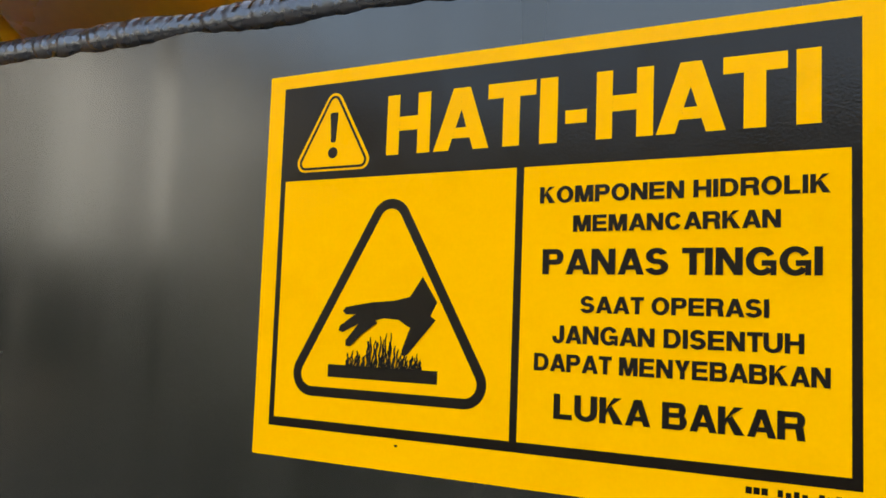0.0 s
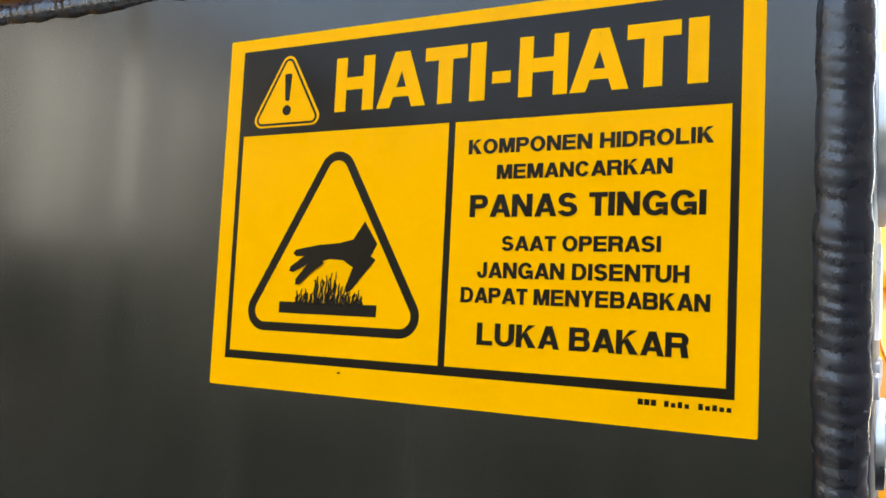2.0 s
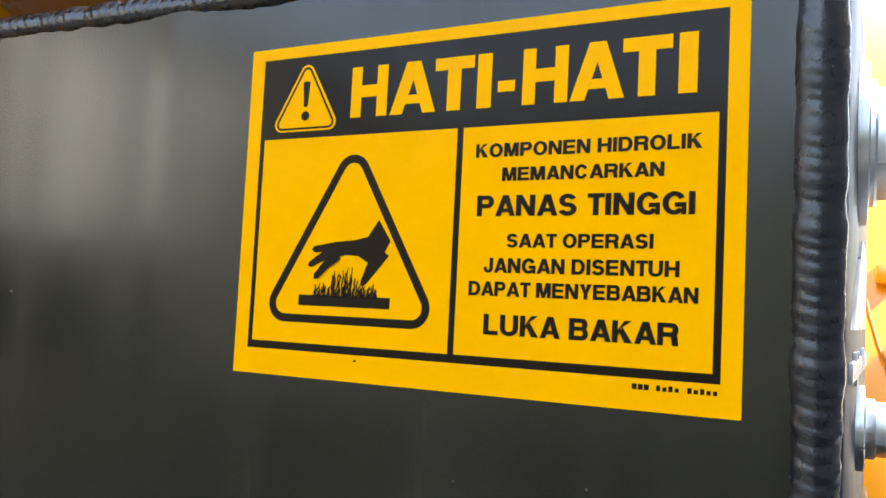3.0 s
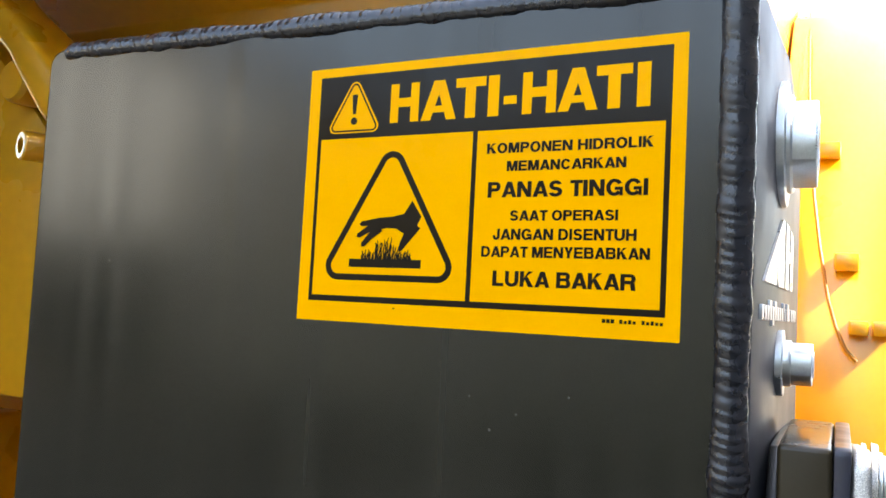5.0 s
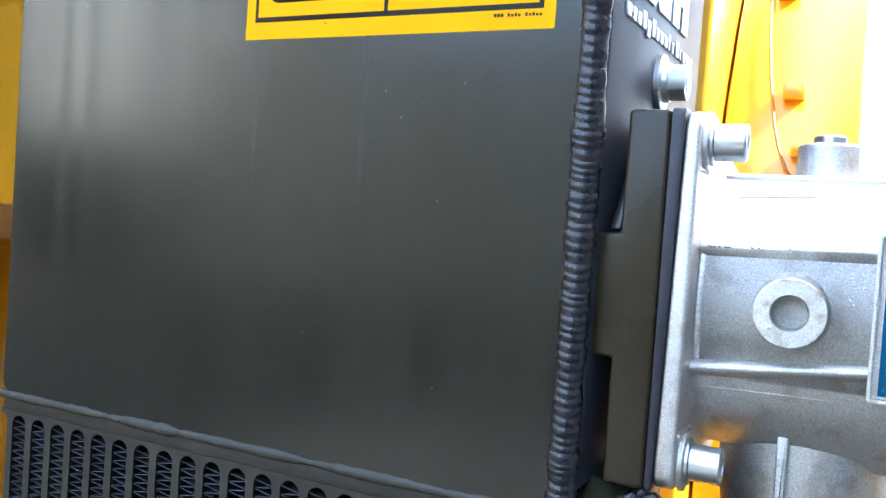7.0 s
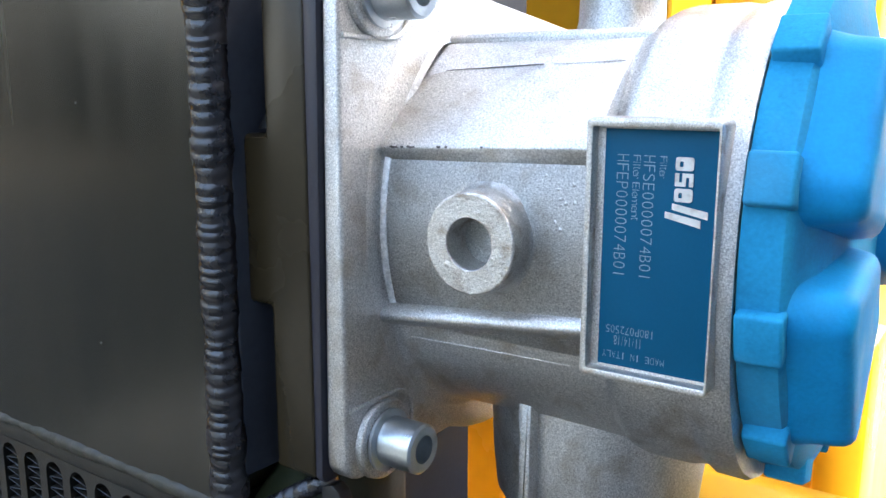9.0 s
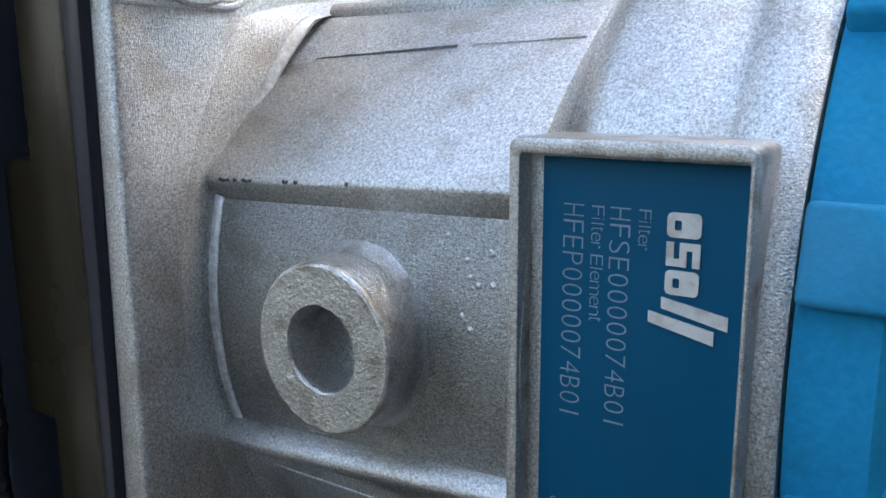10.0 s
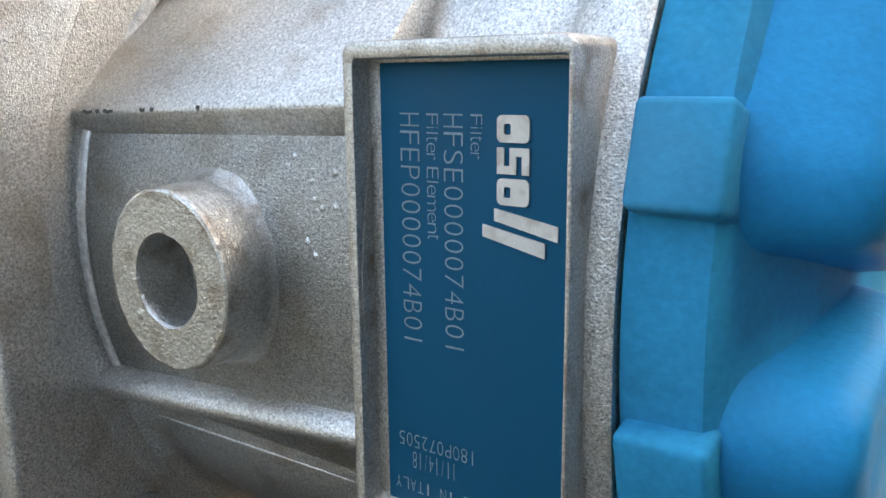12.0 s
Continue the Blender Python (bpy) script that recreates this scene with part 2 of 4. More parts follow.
def merge(*parts):
    out = bmesh.new()
    for bm in parts:
        me = bpy.data.meshes.new("tmp")
        bm.to_mesh(me)
        bm.free()
        out.from_mesh(me)
        bpy.data.meshes.remove(me)
    return out


WIDTHS = {"A": 722, "B": 722, "C": 722, "D": 722, "E": 667, "F": 611, "G": 778, "H": 722, "I": 278, "J": 556, "K": 722, "L": 611, "M": 833, "N": 722,
          "O": 778, "P": 667, "R": 722, "S": 667, "T": 611, "U": 722, "Y": 667, " ": 300, "-": 360, "i": 278, "l": 278, "t": 333, "e": 556, "r": 389, "m": 889, "n": 611}
GLYPHS = {}


def glyph(letter, weight=0.0):
    """The outline of one letter of the built-in font, flat."""
    key = (letter, weight)
    if key not in GLYPHS:
        cu = bpy.data.curves.new("text", "FONT")
        cu.body, cu.resolution_u, cu.offset = letter, 5, weight
        ob = new("text", cu)
        bpy.context.view_layer.update()
        GLYPHS[key] = bpy.data.meshes.new_from_object(ob.evaluated_get(bpy.context.evaluated_depsgraph_get()))
        bpy.data.objects.remove(ob)
        bpy.data.curves.remove(cu)
    return GLYPHS[key]


def lettering(text, mono=False, weight=0.0):
    """A line of writing as (x, y) in a unit box; mono: every character as wide; weight: how far the strokes swell or thin."""
    bm = bmesh.new()
    advance = [700 if mono else WIDTHS.get(c, 560) for c in text]
    gap = 90 if mono else 30
    total = sum(advance) - 2 * gap
    at = -gap
    for c, w in zip(text, advance):
        if c != " ":
            me = glyph(c, weight)
            co = np.array([v.co[:2] for v in me.vertices])
            lo, hi = co.min(0), co.max(0)
            slim = {"/": 0.5, "1": 0.17, "I": 0.3, "i": 0.3, "l": 0.3}.get(c, 1.0)
            mid, half = (at + w / 2) / total, (w / 2 - gap) / total * slim
            high = 0.74 if c.islower() and c not in "filtdhkb" else 1.0
            vs = [bm.verts.new((mid - half + (p[0] - lo[0]) / (hi[0] - lo[0]) * 2 * half, (p[1] - lo[1]) / (hi[1] - lo[1]) * high, 1)) for p in co]
            for f in me.polygons:
                bm.faces.new([vs[k] for k in f.vertices])
        at += w
    return bm


def hex_points(cu, cw, flats, turn=0):
    r = flats / math.sqrt(3)
    return [(cu + r * math.cos(radians(60 * i + turn)), cw + r * math.sin(radians(60 * i + turn))) for i in range(6)]


# ---- ground and distance ----
bm = bmesh.new()
bmesh.ops.create_grid(bm, x_segments=60, y_segments=60, size=600)
tagged(part("ground", bm, DIRT), "dark packed dirt ground", kind="structure")
tagged(part("pavement", box((-60, 1.6, 0.002), (60, 29, 0.012)), GRAVEL), "pale dusty gravel yard", kind="structure")
# unseen slab, added as a warm reflector for the filter's cast metal
tagged(part("floor", box((-2.4, -4.4, 0.002), (0.6, -1.5, 0.014)), CONCRETE), "unseen tan slab added to reflect warm light at the filter", kind="structure")

shed = thing("shed", (-2, 32, 0), "white shed with corrugated sheet walls across the yard", "shed")
part("wall", box((-14, 30.2, 0), (8, 36, 2.2)), WALL_WHITE, shed, "plain white lower wall")
bm = bmesh.new()
rows = []
for i in range(221):
    x = -14 + i * 0.1
    y = 30.1 + (0.05 if i % 4 < 2 else 0.0)
    rows.append((bm.verts.new((x, y, 2.2)), bm.verts.new((x, y, 6.0))))
for a, b in zip(rows, rows[1:]):
    bm.faces.new((a[0], b[0], b[1], a[1]))
part("cladding", bm, SHEET_WHITE, shed, "corrugated metal sheet", smooth=False)
part("roof", prism([(29.6, 6.0), (36.4, 6.0), (33, 7.4)], "x", -14.3, 8.3, 0.02), SHEET_WHITE, shed)

rng = random.Random(4)
bm = bmesh.new()
for i in range(9000):
    x, y = rng.uniform(-5, 4), rng.gauss(6.0, 0.35)
    h = rng.random() ** 1.5 * (0.55 + 0.35 * noise.noise((x * 0.8, y * 0.8, 0)))
    c = Vector((x, y, max(0.0, h)))
    d = Vector((rng.gauss(0, 1), rng.gauss(0, 1), rng.gauss(0.4, 0.6))).normalized()
    w = d.cross(Vector((rng.gauss(0, 1), rng.gauss(0, 1), rng.gauss(0, 1)))).normalized() * rng.uniform(0.008, 0.018)
    d *= rng.uniform(0.05, 0.12)
    bm.faces.new([bm.verts.new(p) for p in (c - d * 0.5, c + w, c + d * 0.6, c - w)])
tagged(part("undergrowth", bm, LEAF, smooth=False), "low green weeds along the yard's edge", "weeds", kind="stuff")

# unseen walls behind the walk, added to shape light: a pale one in the sun, a tan one, dark ones and tall grey ones to
# one side
tagged(part("wall_west", box((-16.4, -20.5, 0), (-16.0, -11.5, 7.4), 0.02), WALL_CREAM), "unseen pale wall added for the highlight on the tank", kind="structure")
tagged(part("wall_far", box((-20.4, -34, 0), (-20.0, -6, 11.5), 0.02), WALL_DARK), "unseen tall dark wall added to end the highlight above", kind="structure")
# unseen too: tan surface for filter and tank front to mirror
tagged(part("wall_south", box((-9.5, -10.3, 0), (2.98, -10.0, 4.0), 0.02), WALL_TAN), "unseen tan wall added to reflect warm light at the filter", kind="structure")
tagged(part("wall_low", box((-19.9, -10.3, 0), (-9.52, -10.1, 2.4), 0.02), WALL_DARK), "unseen low dark wall added to end the highlight below", kind="structure")
# two unseen blockers that hold bright sky off the filter flange
tagged(part("wall_north_east", box((4.5, 0.2, 0), (4.8, 9.0, 4.4), 0.02), WALL_GREY), "unseen grey wall added to block low sky light", kind="structure")
tagged(part("wall_tower", box((4.82, 1.5, 0), (5.2, 3.2, 9.0), 0.02), WALL_GREY), "unseen tall grey wall added to darken the flange", kind="structure")
# unseen sun blocker; its end leaves only the hood side sunlit
tagged(part("wall_east", box((3.0, -14, 0), (3.3, 0.43, 14.0), 0.02), WALL_GREY), "unseen tall grey wall added to keep the sun off", kind="structure")

# ---- yellow machine behind the cooler ----
machine = thing("machine", (-0.2, 0.9, 0), "yellow painted machine housing behind the black cooler", "machine")
SLOPE = [(0.72, 0.0), (0.72, 1.25), (0.73, 1.38), (0.76, 1.48), (0.82, 1.60), (0.92, 1.76), (1.08, 1.92), (1.36, 2.04), (1.8, 2.10)]


def slope_y(z):
    return float(np.interp(z, [p[1] for p in SLOPE], [p[0] for p in SLOPE]))


part("hood", prism(SLOPE + [(1.8, 0.0)], "x", 0.204, 0.372, 0.006), MACHINE_YELLOW, machine, "curved glossy yellow hood")
# the panel's overhang above z 1.86 is unseen, added to cut sky light
part("panel", prism([(0.62, 0.0), (0.62, 1.86), (0.34, 1.96), (0.34, 2.4), (1.7, 2.4), (1.7, 0.0)], "x", -2.2, 0.200, 0.006), MACHINE_YELLOW, machine)
# unseen box, added only to darken the gussets from the left
part("side_box", box((-2.2, -0.25, 0.0), (-0.82, 0.28, 2.3), 0.01), MACHINE_YELLOW, machine)
# unseen lid, added to hold overhead sky off the gussets
part("canopy", box((-2.2, -0.22, 2.02), (-0.36, 0.335, 2.10), 0.01), MACHINE_YELLOW, machine)
part("post", box((0.357, 0.66, 0.0), (0.405, 0.76, 1.06), 0.006), MACHINE_YELLOW, machine)
part("beam", prism([(0.34, 0.70), (0.34, 0.985), (0.352, 1.010), (0.385, 1.022), (0.42, 1.012), (0.44, 0.70)], "x", 0.245, 1.1, 0.006, 3), MACHINE_YELLOW, machine)
# plate hidden behind the tank, added to stop sun on the left bracket
part("partition", box((-0.50, 0.41, 0.62), (-0.48, 0.612, 1.56), 0.003), MACHINE_YELLOW, machine)
part("chassis", box((-0.6, 0.03, 0.40), (0.30, 0.62, 0.60), 0.01), MACHINE_YELLOW, machine)
# slanted gusset with a hollow pin, beside the cooler
part("gusset", prism([(-0.95, 1.990), (-0.70, 1.778), (-0.645, 1.737), (-0.50, 1.592), (-0.50, 1.515), (-0.615, 1.633), (-0.671, 1.703), (-0.95, 1.93)], "y", 0.29, 0.38, 0.011, 3), MACHINE_YELLOW, machine, "slanted yellow bar")
part("gusset", prism([(-1.0, 1.963), (-0.709, 1.688), (-0.50, 1.477), (-0.50, 1.27), (-1.0, 1.27)], "y", 0.33, 0.40, 0.006), MACHINE_YELLOW, machine)
part("bracket", prism([(-1.02, 1.205), (-0.926, 1.205), (-0.909, 1.144), (-0.887, 1.050), (-0.863, 0.994), (-0.863, 0.60), (-1.02, 0.60)], "y", 0.48, 0.58, 0.010, 3), MACHINE_YELLOW, machine)
pin = lathe([(0.0, 0.0), (0.0, 0.018), (0.043, 0.018), (0.045, 0.016), (0.045, 0.010), (0.03, 0.010), (0.03, 0.0)], "x", (0, 0, 0), 32)
bmesh.ops.transform(pin, matrix=Matrix.Translation((-0.597, 0.322, 1.579)) @ Euler((0, 0, radians(250))).to_matrix().to_4x4(), verts=pin.verts)
part("pin", pin, MACHINE_YELLOW, machine, "hollow yellow pin")
pin = lathe([(0.0, 0.0), (0.0, 0.028), (0.030, 0.028), (0.036, 0.024), (0.037, 0.0)], "x", (0, 0, 0), 32)
bmesh.ops.transform(pin, matrix=Matrix.Translation((-0.662, 0.335, 1.668)) @ Euler((0, 0, radians(265))).to_matrix().to_4x4(), verts=pin.verts)
part("pin", pin, MACHINE_YELLOW, machine, "solid yellow pin")
for x, z, s in ((0.266, 1.650, 0.014), (0.289, 1.493, 0.014), (0.303, 1.412, 0.011), (0.329, 1.412, 0.011)):
    y = slope_y(z)
    part("clip", box((x - s, y - 0.024, z - 0.8 * s), (x + s, y + 0.012, z + 0.8 * s), 0.003), MACHINE_YELLOW, machine)
cable = thing("cable", (0.28, 0.55, 1.5), "thin cable hanging down the yellow hood", "cable")
part("sheath", tube([(x, slope_y(z) - 0.012, z) for x, z in ((0.229, 1.95), (0.232, 1.86), (0.236, 1.76), (0.242, 1.66), (0.249, 1.58), (0.258, 1.51), (0.269, 1.445), (0.278, 1.412), (0.289, 1.385), (0.301, 1.372))], 0.0022), CABLE_SHEATH, cable)

# ---- black oil cooler ----
cooler = thing("oil_cooler", (0.01, 0.1, 0.60), "black painted aluminium oil cooler with welded header tank", "oil cooler")
DEEP = 0.222


def wall_x(y):
    return 0.246 + 0.045 * y


tank = prism(round_poly([(-0.222, 1.130), (0.240, 1.130), (0.240, 1.573), (-0.222, 1.576)], 0.012), "y", 0.0, DEEP)
for v in tank.verts:
    if v.co.y > 0.1 and v.co.x > 0.1:
        v.co.x += 0.045 * DEEP
part("tank", soften(tank, 0.002), PANEL_PAINT, cooler, "flat black painted tank front with faint streaks", smooth=False)
side = prism([(0.004, 1.146), (DEEP, 1.146), (DEEP, 1.535), (0.14, 1.572), (0.004, 1.572)], "x", 0.0, 0.007, 0.0015)
for v in side.verts:
    v.co.x += wall_x(v.co.y) - 0.007
part("side_plate", side, SIDE_SHEEN, cooler)


def bead(start, end, r, pitch, ripple, out, seed, swell=0.12, calm=0.0):
    """A weld bead from start to end: overlapping scallops on a half-round, with its crown towards out; calm: the share by which the scallops fade towards the end."""
    s, e = Vector(start), Vector(end)
    d = (e - s).normalized()
    out = Vector(out).normalized()
    across = d.cross(out).normalized()
    length = (e - s).length
    rg = random.Random(seed)
    stops = [0.0]
    while stops[-1] < length + pitch:
        stops.append(stops[-1] + pitch * rg.uniform(0.7, 1.35))
    tall = [rg.uniform(0.75, 1.15) for _ in stops]
    bm = bmesh.new()
    n, seg = int(length / (pitch / 7)), 14
    rings = []
    for i in range(n + 1):
        k = length * i / n
        ring = []
        for j in range(seg):
            a = math.pi * (j / (seg - 1)) * 1.16 - 0.08 * math.pi
            kk = k + 0.9 * pitch * math.sin(a)
            m = int(np.searchsorted(stops, kk, side="right")) - 1
            m = max(0, min(len(stops) - 2, m))
            u = (kk - stops[m]) / (stops[m + 1] - stops[m])
            lift = ripple * (1 - calm * max(0.0, min(1.0, (k / length - 0.45) / 0.45))) * tall[m] * (max(0.0, math.sin(math.pi * u)) - 0.5)
            big = 1 + swell * noise.noise((k * 22, seed, 0)) + 0.5 * swell * noise.noise((k * 90, seed, 5))
            rr = r * (big + lift * max(0.25, math.sin(a)))
            ring.append(bm.verts.new(s + d * k + across * (rr * math.cos(a)) + out * (rr * 0.75 * math.sin(a))))
        rings.append(ring)
    for a, b in zip(rings, rings[1:]):
        for j in range(seg - 1):
            bm.faces.new((a[j], a[j + 1], b[j + 1], b[j]))
    bm.faces.new(rings[0]), bm.faces.new(rings[-1][::-1])
    return bm


part("weld_bead", bead((0.2378, 0.002, 1.135), (0.2378, 0.002, 1.574), 0.0084, 0.0047, 0.14, (0.35, -1, 0), 3, 0.22, 0.85), WELD_PAINT, cooler, "ridged weld bead under black paint")
part("weld_bead", bead((-0.205, 0.004, 1.5748), (0.238, 0.004, 1.5718), 0.0078, 0.006, 0.12, (0, -0.8, 0.7), 8, 0.30), WELD_PAINT, cooler, "uneven weld bead under black paint")
part("weld_bead", bead((-0.222, 0.001, 1.1300), (0.236, 0.001, 1.1300), 0.0036, 0.011, 0.25, (0, -1, 0.25), 11, 0.6), CORE_WELD, cooler, "thin scuffed weld bead")
part("weld_bead", bead((-0.221, 0.003, 1.14), (-0.221, 0.003, 1.562), 0.0025, 0.006, 0.4, (-0.6, -1, 0), 15, 0.3), WELD_PAINT, cooler)

# paint specks on the tank front
speck = part("paint_speck", lathe([(-0.0002, 0.0), (-0.0002, 0.0006), (0.0004, 0.0009), (0.0004, 0.0)], "y", (0.122, 0, 1.350), 10), SPECK, cooler, "tiny pale paint speck")
for x, z in ((0.136, 1.359), (0.163, 1.370), (0.110, 1.366), (0.060, 1.212), (0.155, 1.190), (0.150, 1.301), (-0.150, 1.430)):
    again("paint_speck", speck, (x, 0.0001, z), cooler, (0, x * 40, 0)).scale = (0.7, 1, 0.5 + 2 * abs(x))

# core: upright bars with wavy fins between them
CORE_LOW, PITCH = 0.64, 0.0216
part("core_rail", prism([(-0.222, 1.128), (0.240, 1.128), (0.240, 1.1165), (-0.222, 1.1165)], "y", 0.0025, 0.19, 0.001), CORE_PAINT, cooler)
part("core_rail", box((-0.222, 0.003, 0.60), (0.240, 0.19, 0.645), 0.002), CORE_PAINT, cooler)
# solid filler; the shade between the fins is put into its dark colour
part("core_back", box((-0.220, 0.06, 0.64), (0.239, 0.188, 1.1155)), SHADE_FILL, cooler, "solid block coloured as the shade inside the core")


def fin_mesh():
    """A thin corrugated sheet, edge on: bare bright front edge, dark faces behind."""
    bm = bmesh.new()
    n, step, thick = 152, 0.0031, 0.00028
    line = []
    for i in range(n):
        x = 0.0073 if i % 2 else -0.0073
        line += [(x, -i * step - 0.0004), (x, -(i + 0.35) * step)]
    quads = [[bm.verts.new((x, y, z + dz)) for y, dz in ((0.0, thick), (0.0, -thick), (0.03, -thick), (0.03, thick))] for x, z in line]
    for a, b in zip(quads, quads[1:]):
        for k in range(4):
            f = bm.faces.new((a[k], a[(k + 1) % 4], b[(k + 1) % 4], b[k]))
            f.material_index = 0 if k == 0 else 1
    return bm


def bar_mesh(x, top):
    """One upright bar with flared shoulders that round off the channel beside it."""
    h = PITCH / 2
    w = 0.0033
    out = [(-w, CORE_LOW), (w, CORE_LOW), (w, top - 0.010)]
    out += [(h - (h - w) * math.cos(radians(a)), top - 0.010 + 0.007 * math.sin(radians(a))) for a in (20, 45, 70, 90)]
    out += [(h, top), (-h, top)]
    out += [(-(h - (h - w) * math.cos(radians(a))), top - 0.010 + 0.007 * math.sin(radians(a))) for a in (90, 70, 45, 20)]
    out += [(-w, top - 0.010)]
    return prism([(x + a, z) for a, z in out], "y", 0.002, 0.058)


first_bar = first_fin = None
for i in range(21):
    x = 0.2295 - PITCH * i
    top = 1.1115
    if first_fin is None:
        bm = fin_mesh()
        bmesh.ops.translate(bm, verts=bm.verts, vec=(x, 0.0035, top - 0.001))
        first_fin = part("fin", bm, FIN_METAL, cooler, smooth=False)
        first_fin.data.materials.append(CORE_PAINT)
        fin_mid = BASE[first_fin.name] - Vector((x, 0, top))
        bar_one = part("bar", bar_mesh(x - PITCH / 2, top + 0.006), CORE_PAINT, cooler, smooth=False)
        bar_mid = BASE[bar_one.name] - Vector((x, 0, top))
    else:
        again("fin", first_fin, Vector((x, 0, top)) + fin_mid, cooler)
        again("bar", bar_one, Vector((x, 0, top)) + bar_mid, cooler)
part("core_side", prism([(0.000, 0.60), (0.075, 0.60), (0.075, 1.150), (0.03, 1.150), (0.000, 1.128)], "x", 0.2415, 0.2795, 0.006), GREEN_SHEEN, cooler, "rounded black side bar")
part("weld_bead", bead((0.246, 0.004, 1.128), (0.281, 0.022, 1.1495), 0.004, 0.006, 0.3, (0.2, -1, 0.5), 21, 0.3), WELD_PAINT, cooler)

# bracket beside the core
bracket = prism([(0.2805, 1.122), (0.290, 1.122), (0.301, 1.110), (0.3055, 1.098), (0.3055, 0.90), (0.2805, 0.90)], "y", 0.004, 0.012, 0.001)
bracket = part("bracket", bracket, BLACK_PAINT, cooler, "black sheet bracket with bent tabs")
part("tab", prism([(0.2805, 1.1235), (0.2805, 1.1480), (0.2860, 1.1500), (0.2900, 1.1475), (0.2918, 1.1420), (0.2920, 1.1340), (0.2965, 1.1285), (0.3035, 1.1265), (0.3030, 1.1240), (0.2930, 1.1235)], "y", 0.013, 0.020, 0.0008), BLACK_PAINT, bracket)
part("tab", prism([(0.2990, 1.1150), (0.3090, 1.1085), (0.3060, 1.1050), (0.3000, 1.1060)], "y", 0.0125, 0.018, 0.0008), BLACK_PAINT, bracket)
part("tab", prism([(0.306, 1.090), (0.312, 1.087), (0.312, 0.94), (0.306, 0.94)], "y", 0.010, 0.022, 0.001), BLACK_PAINT, bracket)
screw = part("bolt", lathe([(0.004, 0.0115), (0.0025, 0.0115), (0.0025, 0.0090), (-0.003, 0.0088), (-0.005, 0.0070), (-0.005, 0.0)], "y", (0.294, 0, 1.070), 32), ZINC, cooler, "zinc plated bolt with round head")


# sealing plugs on the tank's side
def side_plug(y, z, washer, flats, collar, collar_out, head_out):
    x = wall_x(y)
    p = part("plug", prism(hex_points(y, z, flats, 90), "x", x + collar_out - 0.001, x + head_out, 0.0006, 1), ZINC, cooler, "zinc plated hexagon plug")
    part("washer", lathe([(x - 0.002, washer), (x + 0.0025, washer), (x + 0.003, washer * 0.97), (x + 0.003, 0.0)], "x", (0, y, z), 48), ZINC, p)
    part("collar", lathe([(x + 0.002, collar), (x + collar_out - 0.001, collar), (x + collar_out, collar * 0.97), (x + collar_out, 0.0)], "x", (0, y, z), 48), ZINC, p)
    part("recess", lathe([(x + head_out - 0.003, flats * 0.30), (x + head_out + 0.0006, flats * 0.30), (x + head_out + 0.0006, flats * 0.36), (x + head_out - 0.001, flats * 0.36)], "x", (0, y, z), 32), ZINC, p)


side_plug(0.110, 1.514, 0.036, 0.044, 0.028, 0.006, 0.0185)
side_plug(0.112, 1.3895, 0.0185, 0.021, 0.0130, 0.007, 0.018)
# raised maker's mark as plain shapes, with the small line under it as bars
emblem = thing("emblem", (wall_x(0.08), 0.08, 1.42), "raised white metal mark of slanted bars", "emblem")
E_Y, E_Z, E_W, E_H = 0.034, 1.4320, 0.136, 0.039
for pts in ([(0.0, 0.0), (0.36, 0.0), (0.40, 0.18), (0.44, 0.0), (0.64, 0.0), (0.64, 1.0), (0.57, 1.0)],
            [(0.69, 0.0), (0.82, 0.0), (0.82, 0.42), (0.88, 0.42), (0.88, 0.0), (1.0, 0.0), (1.0, 0.90), (0.88, 0.95), (0.88, 0.60), (0.82, 0.60), (0.82, 0.98), (0.69, 1.0)]):
    bm = prism([(E_Y + E_W * u, E_Z + E_H * w) for u, w in pts], "x", 0.0, 0.0018)
    for v in bm.verts:
        v.co.x += wall_x(v.co.y) - 0.0005
    part("mark_bar", bm, EMBLEM_WHITE, emblem)
for i in range(16):
    y0 = 0.026 + i * 0.0105
    low = 1.4100 if i == 4 else 1.4130
    high = 1.4235 if i in (3, 5, 9, 11) else 1.4205
    bm = box((0, y0, low), (0.0020, y0 + (0.0075 if i not in (9, 10, 12) else 0.004), high), 0.0005)
    for v in bm.verts:
        v.co.x += wall_x(v.co.y) - 0.0005
    part("small_bar", bm, EMBLEM_WHITE, emblem)

# black adapter between tank and filter
ADAPTER = [(0.2806, 1.1515), (0.2806, 1.3575), (0.2575, 1.3575), (0.2575, 1.2900), (0.2440, 1.2900), (0.2440, 1.2210), (0.2575, 1.2210), (0.2575, 1.1515)]

adapter = part("adapter", prism(ADAPTER, "y", 0.0105, 0.130, 0.0026, 3), ADAPTER_PAINT, cooler, "thick black adapter plate with a stepped lug")
gasket = prism(round_poly([(0.0095, 1.1510), (0.234, 1.1510), (0.234, 1.3320), (0.135, 1.3440), (0.125, 1.3585), (0.0095, 1.3585)], 0.004), "x", 0.2808, 0.2880, 0.0010)
for v in gasket.verts:
    if v.co.x > 0.284:
        v.co.x -= 0.0035 * (1.3585 - v.co.z) / 0.21
part("gasket_plate", gasket, GASKET_PAINT, adapter, "dark bluish plate")
part("neck", lathe([(0.250, 0.078), (0.2585, 0.070)], "x", (0, 0.128, 1.255), 64), BLACK_PAINT, adapter)
part("spacer", prism([(0.013, 1.292), (0.20, 1.292), (0.20, 1.350), (0.060, 1.350)], "x", 0.2510, 0.2570, 0.001), BLACK_PAINT, adapter)

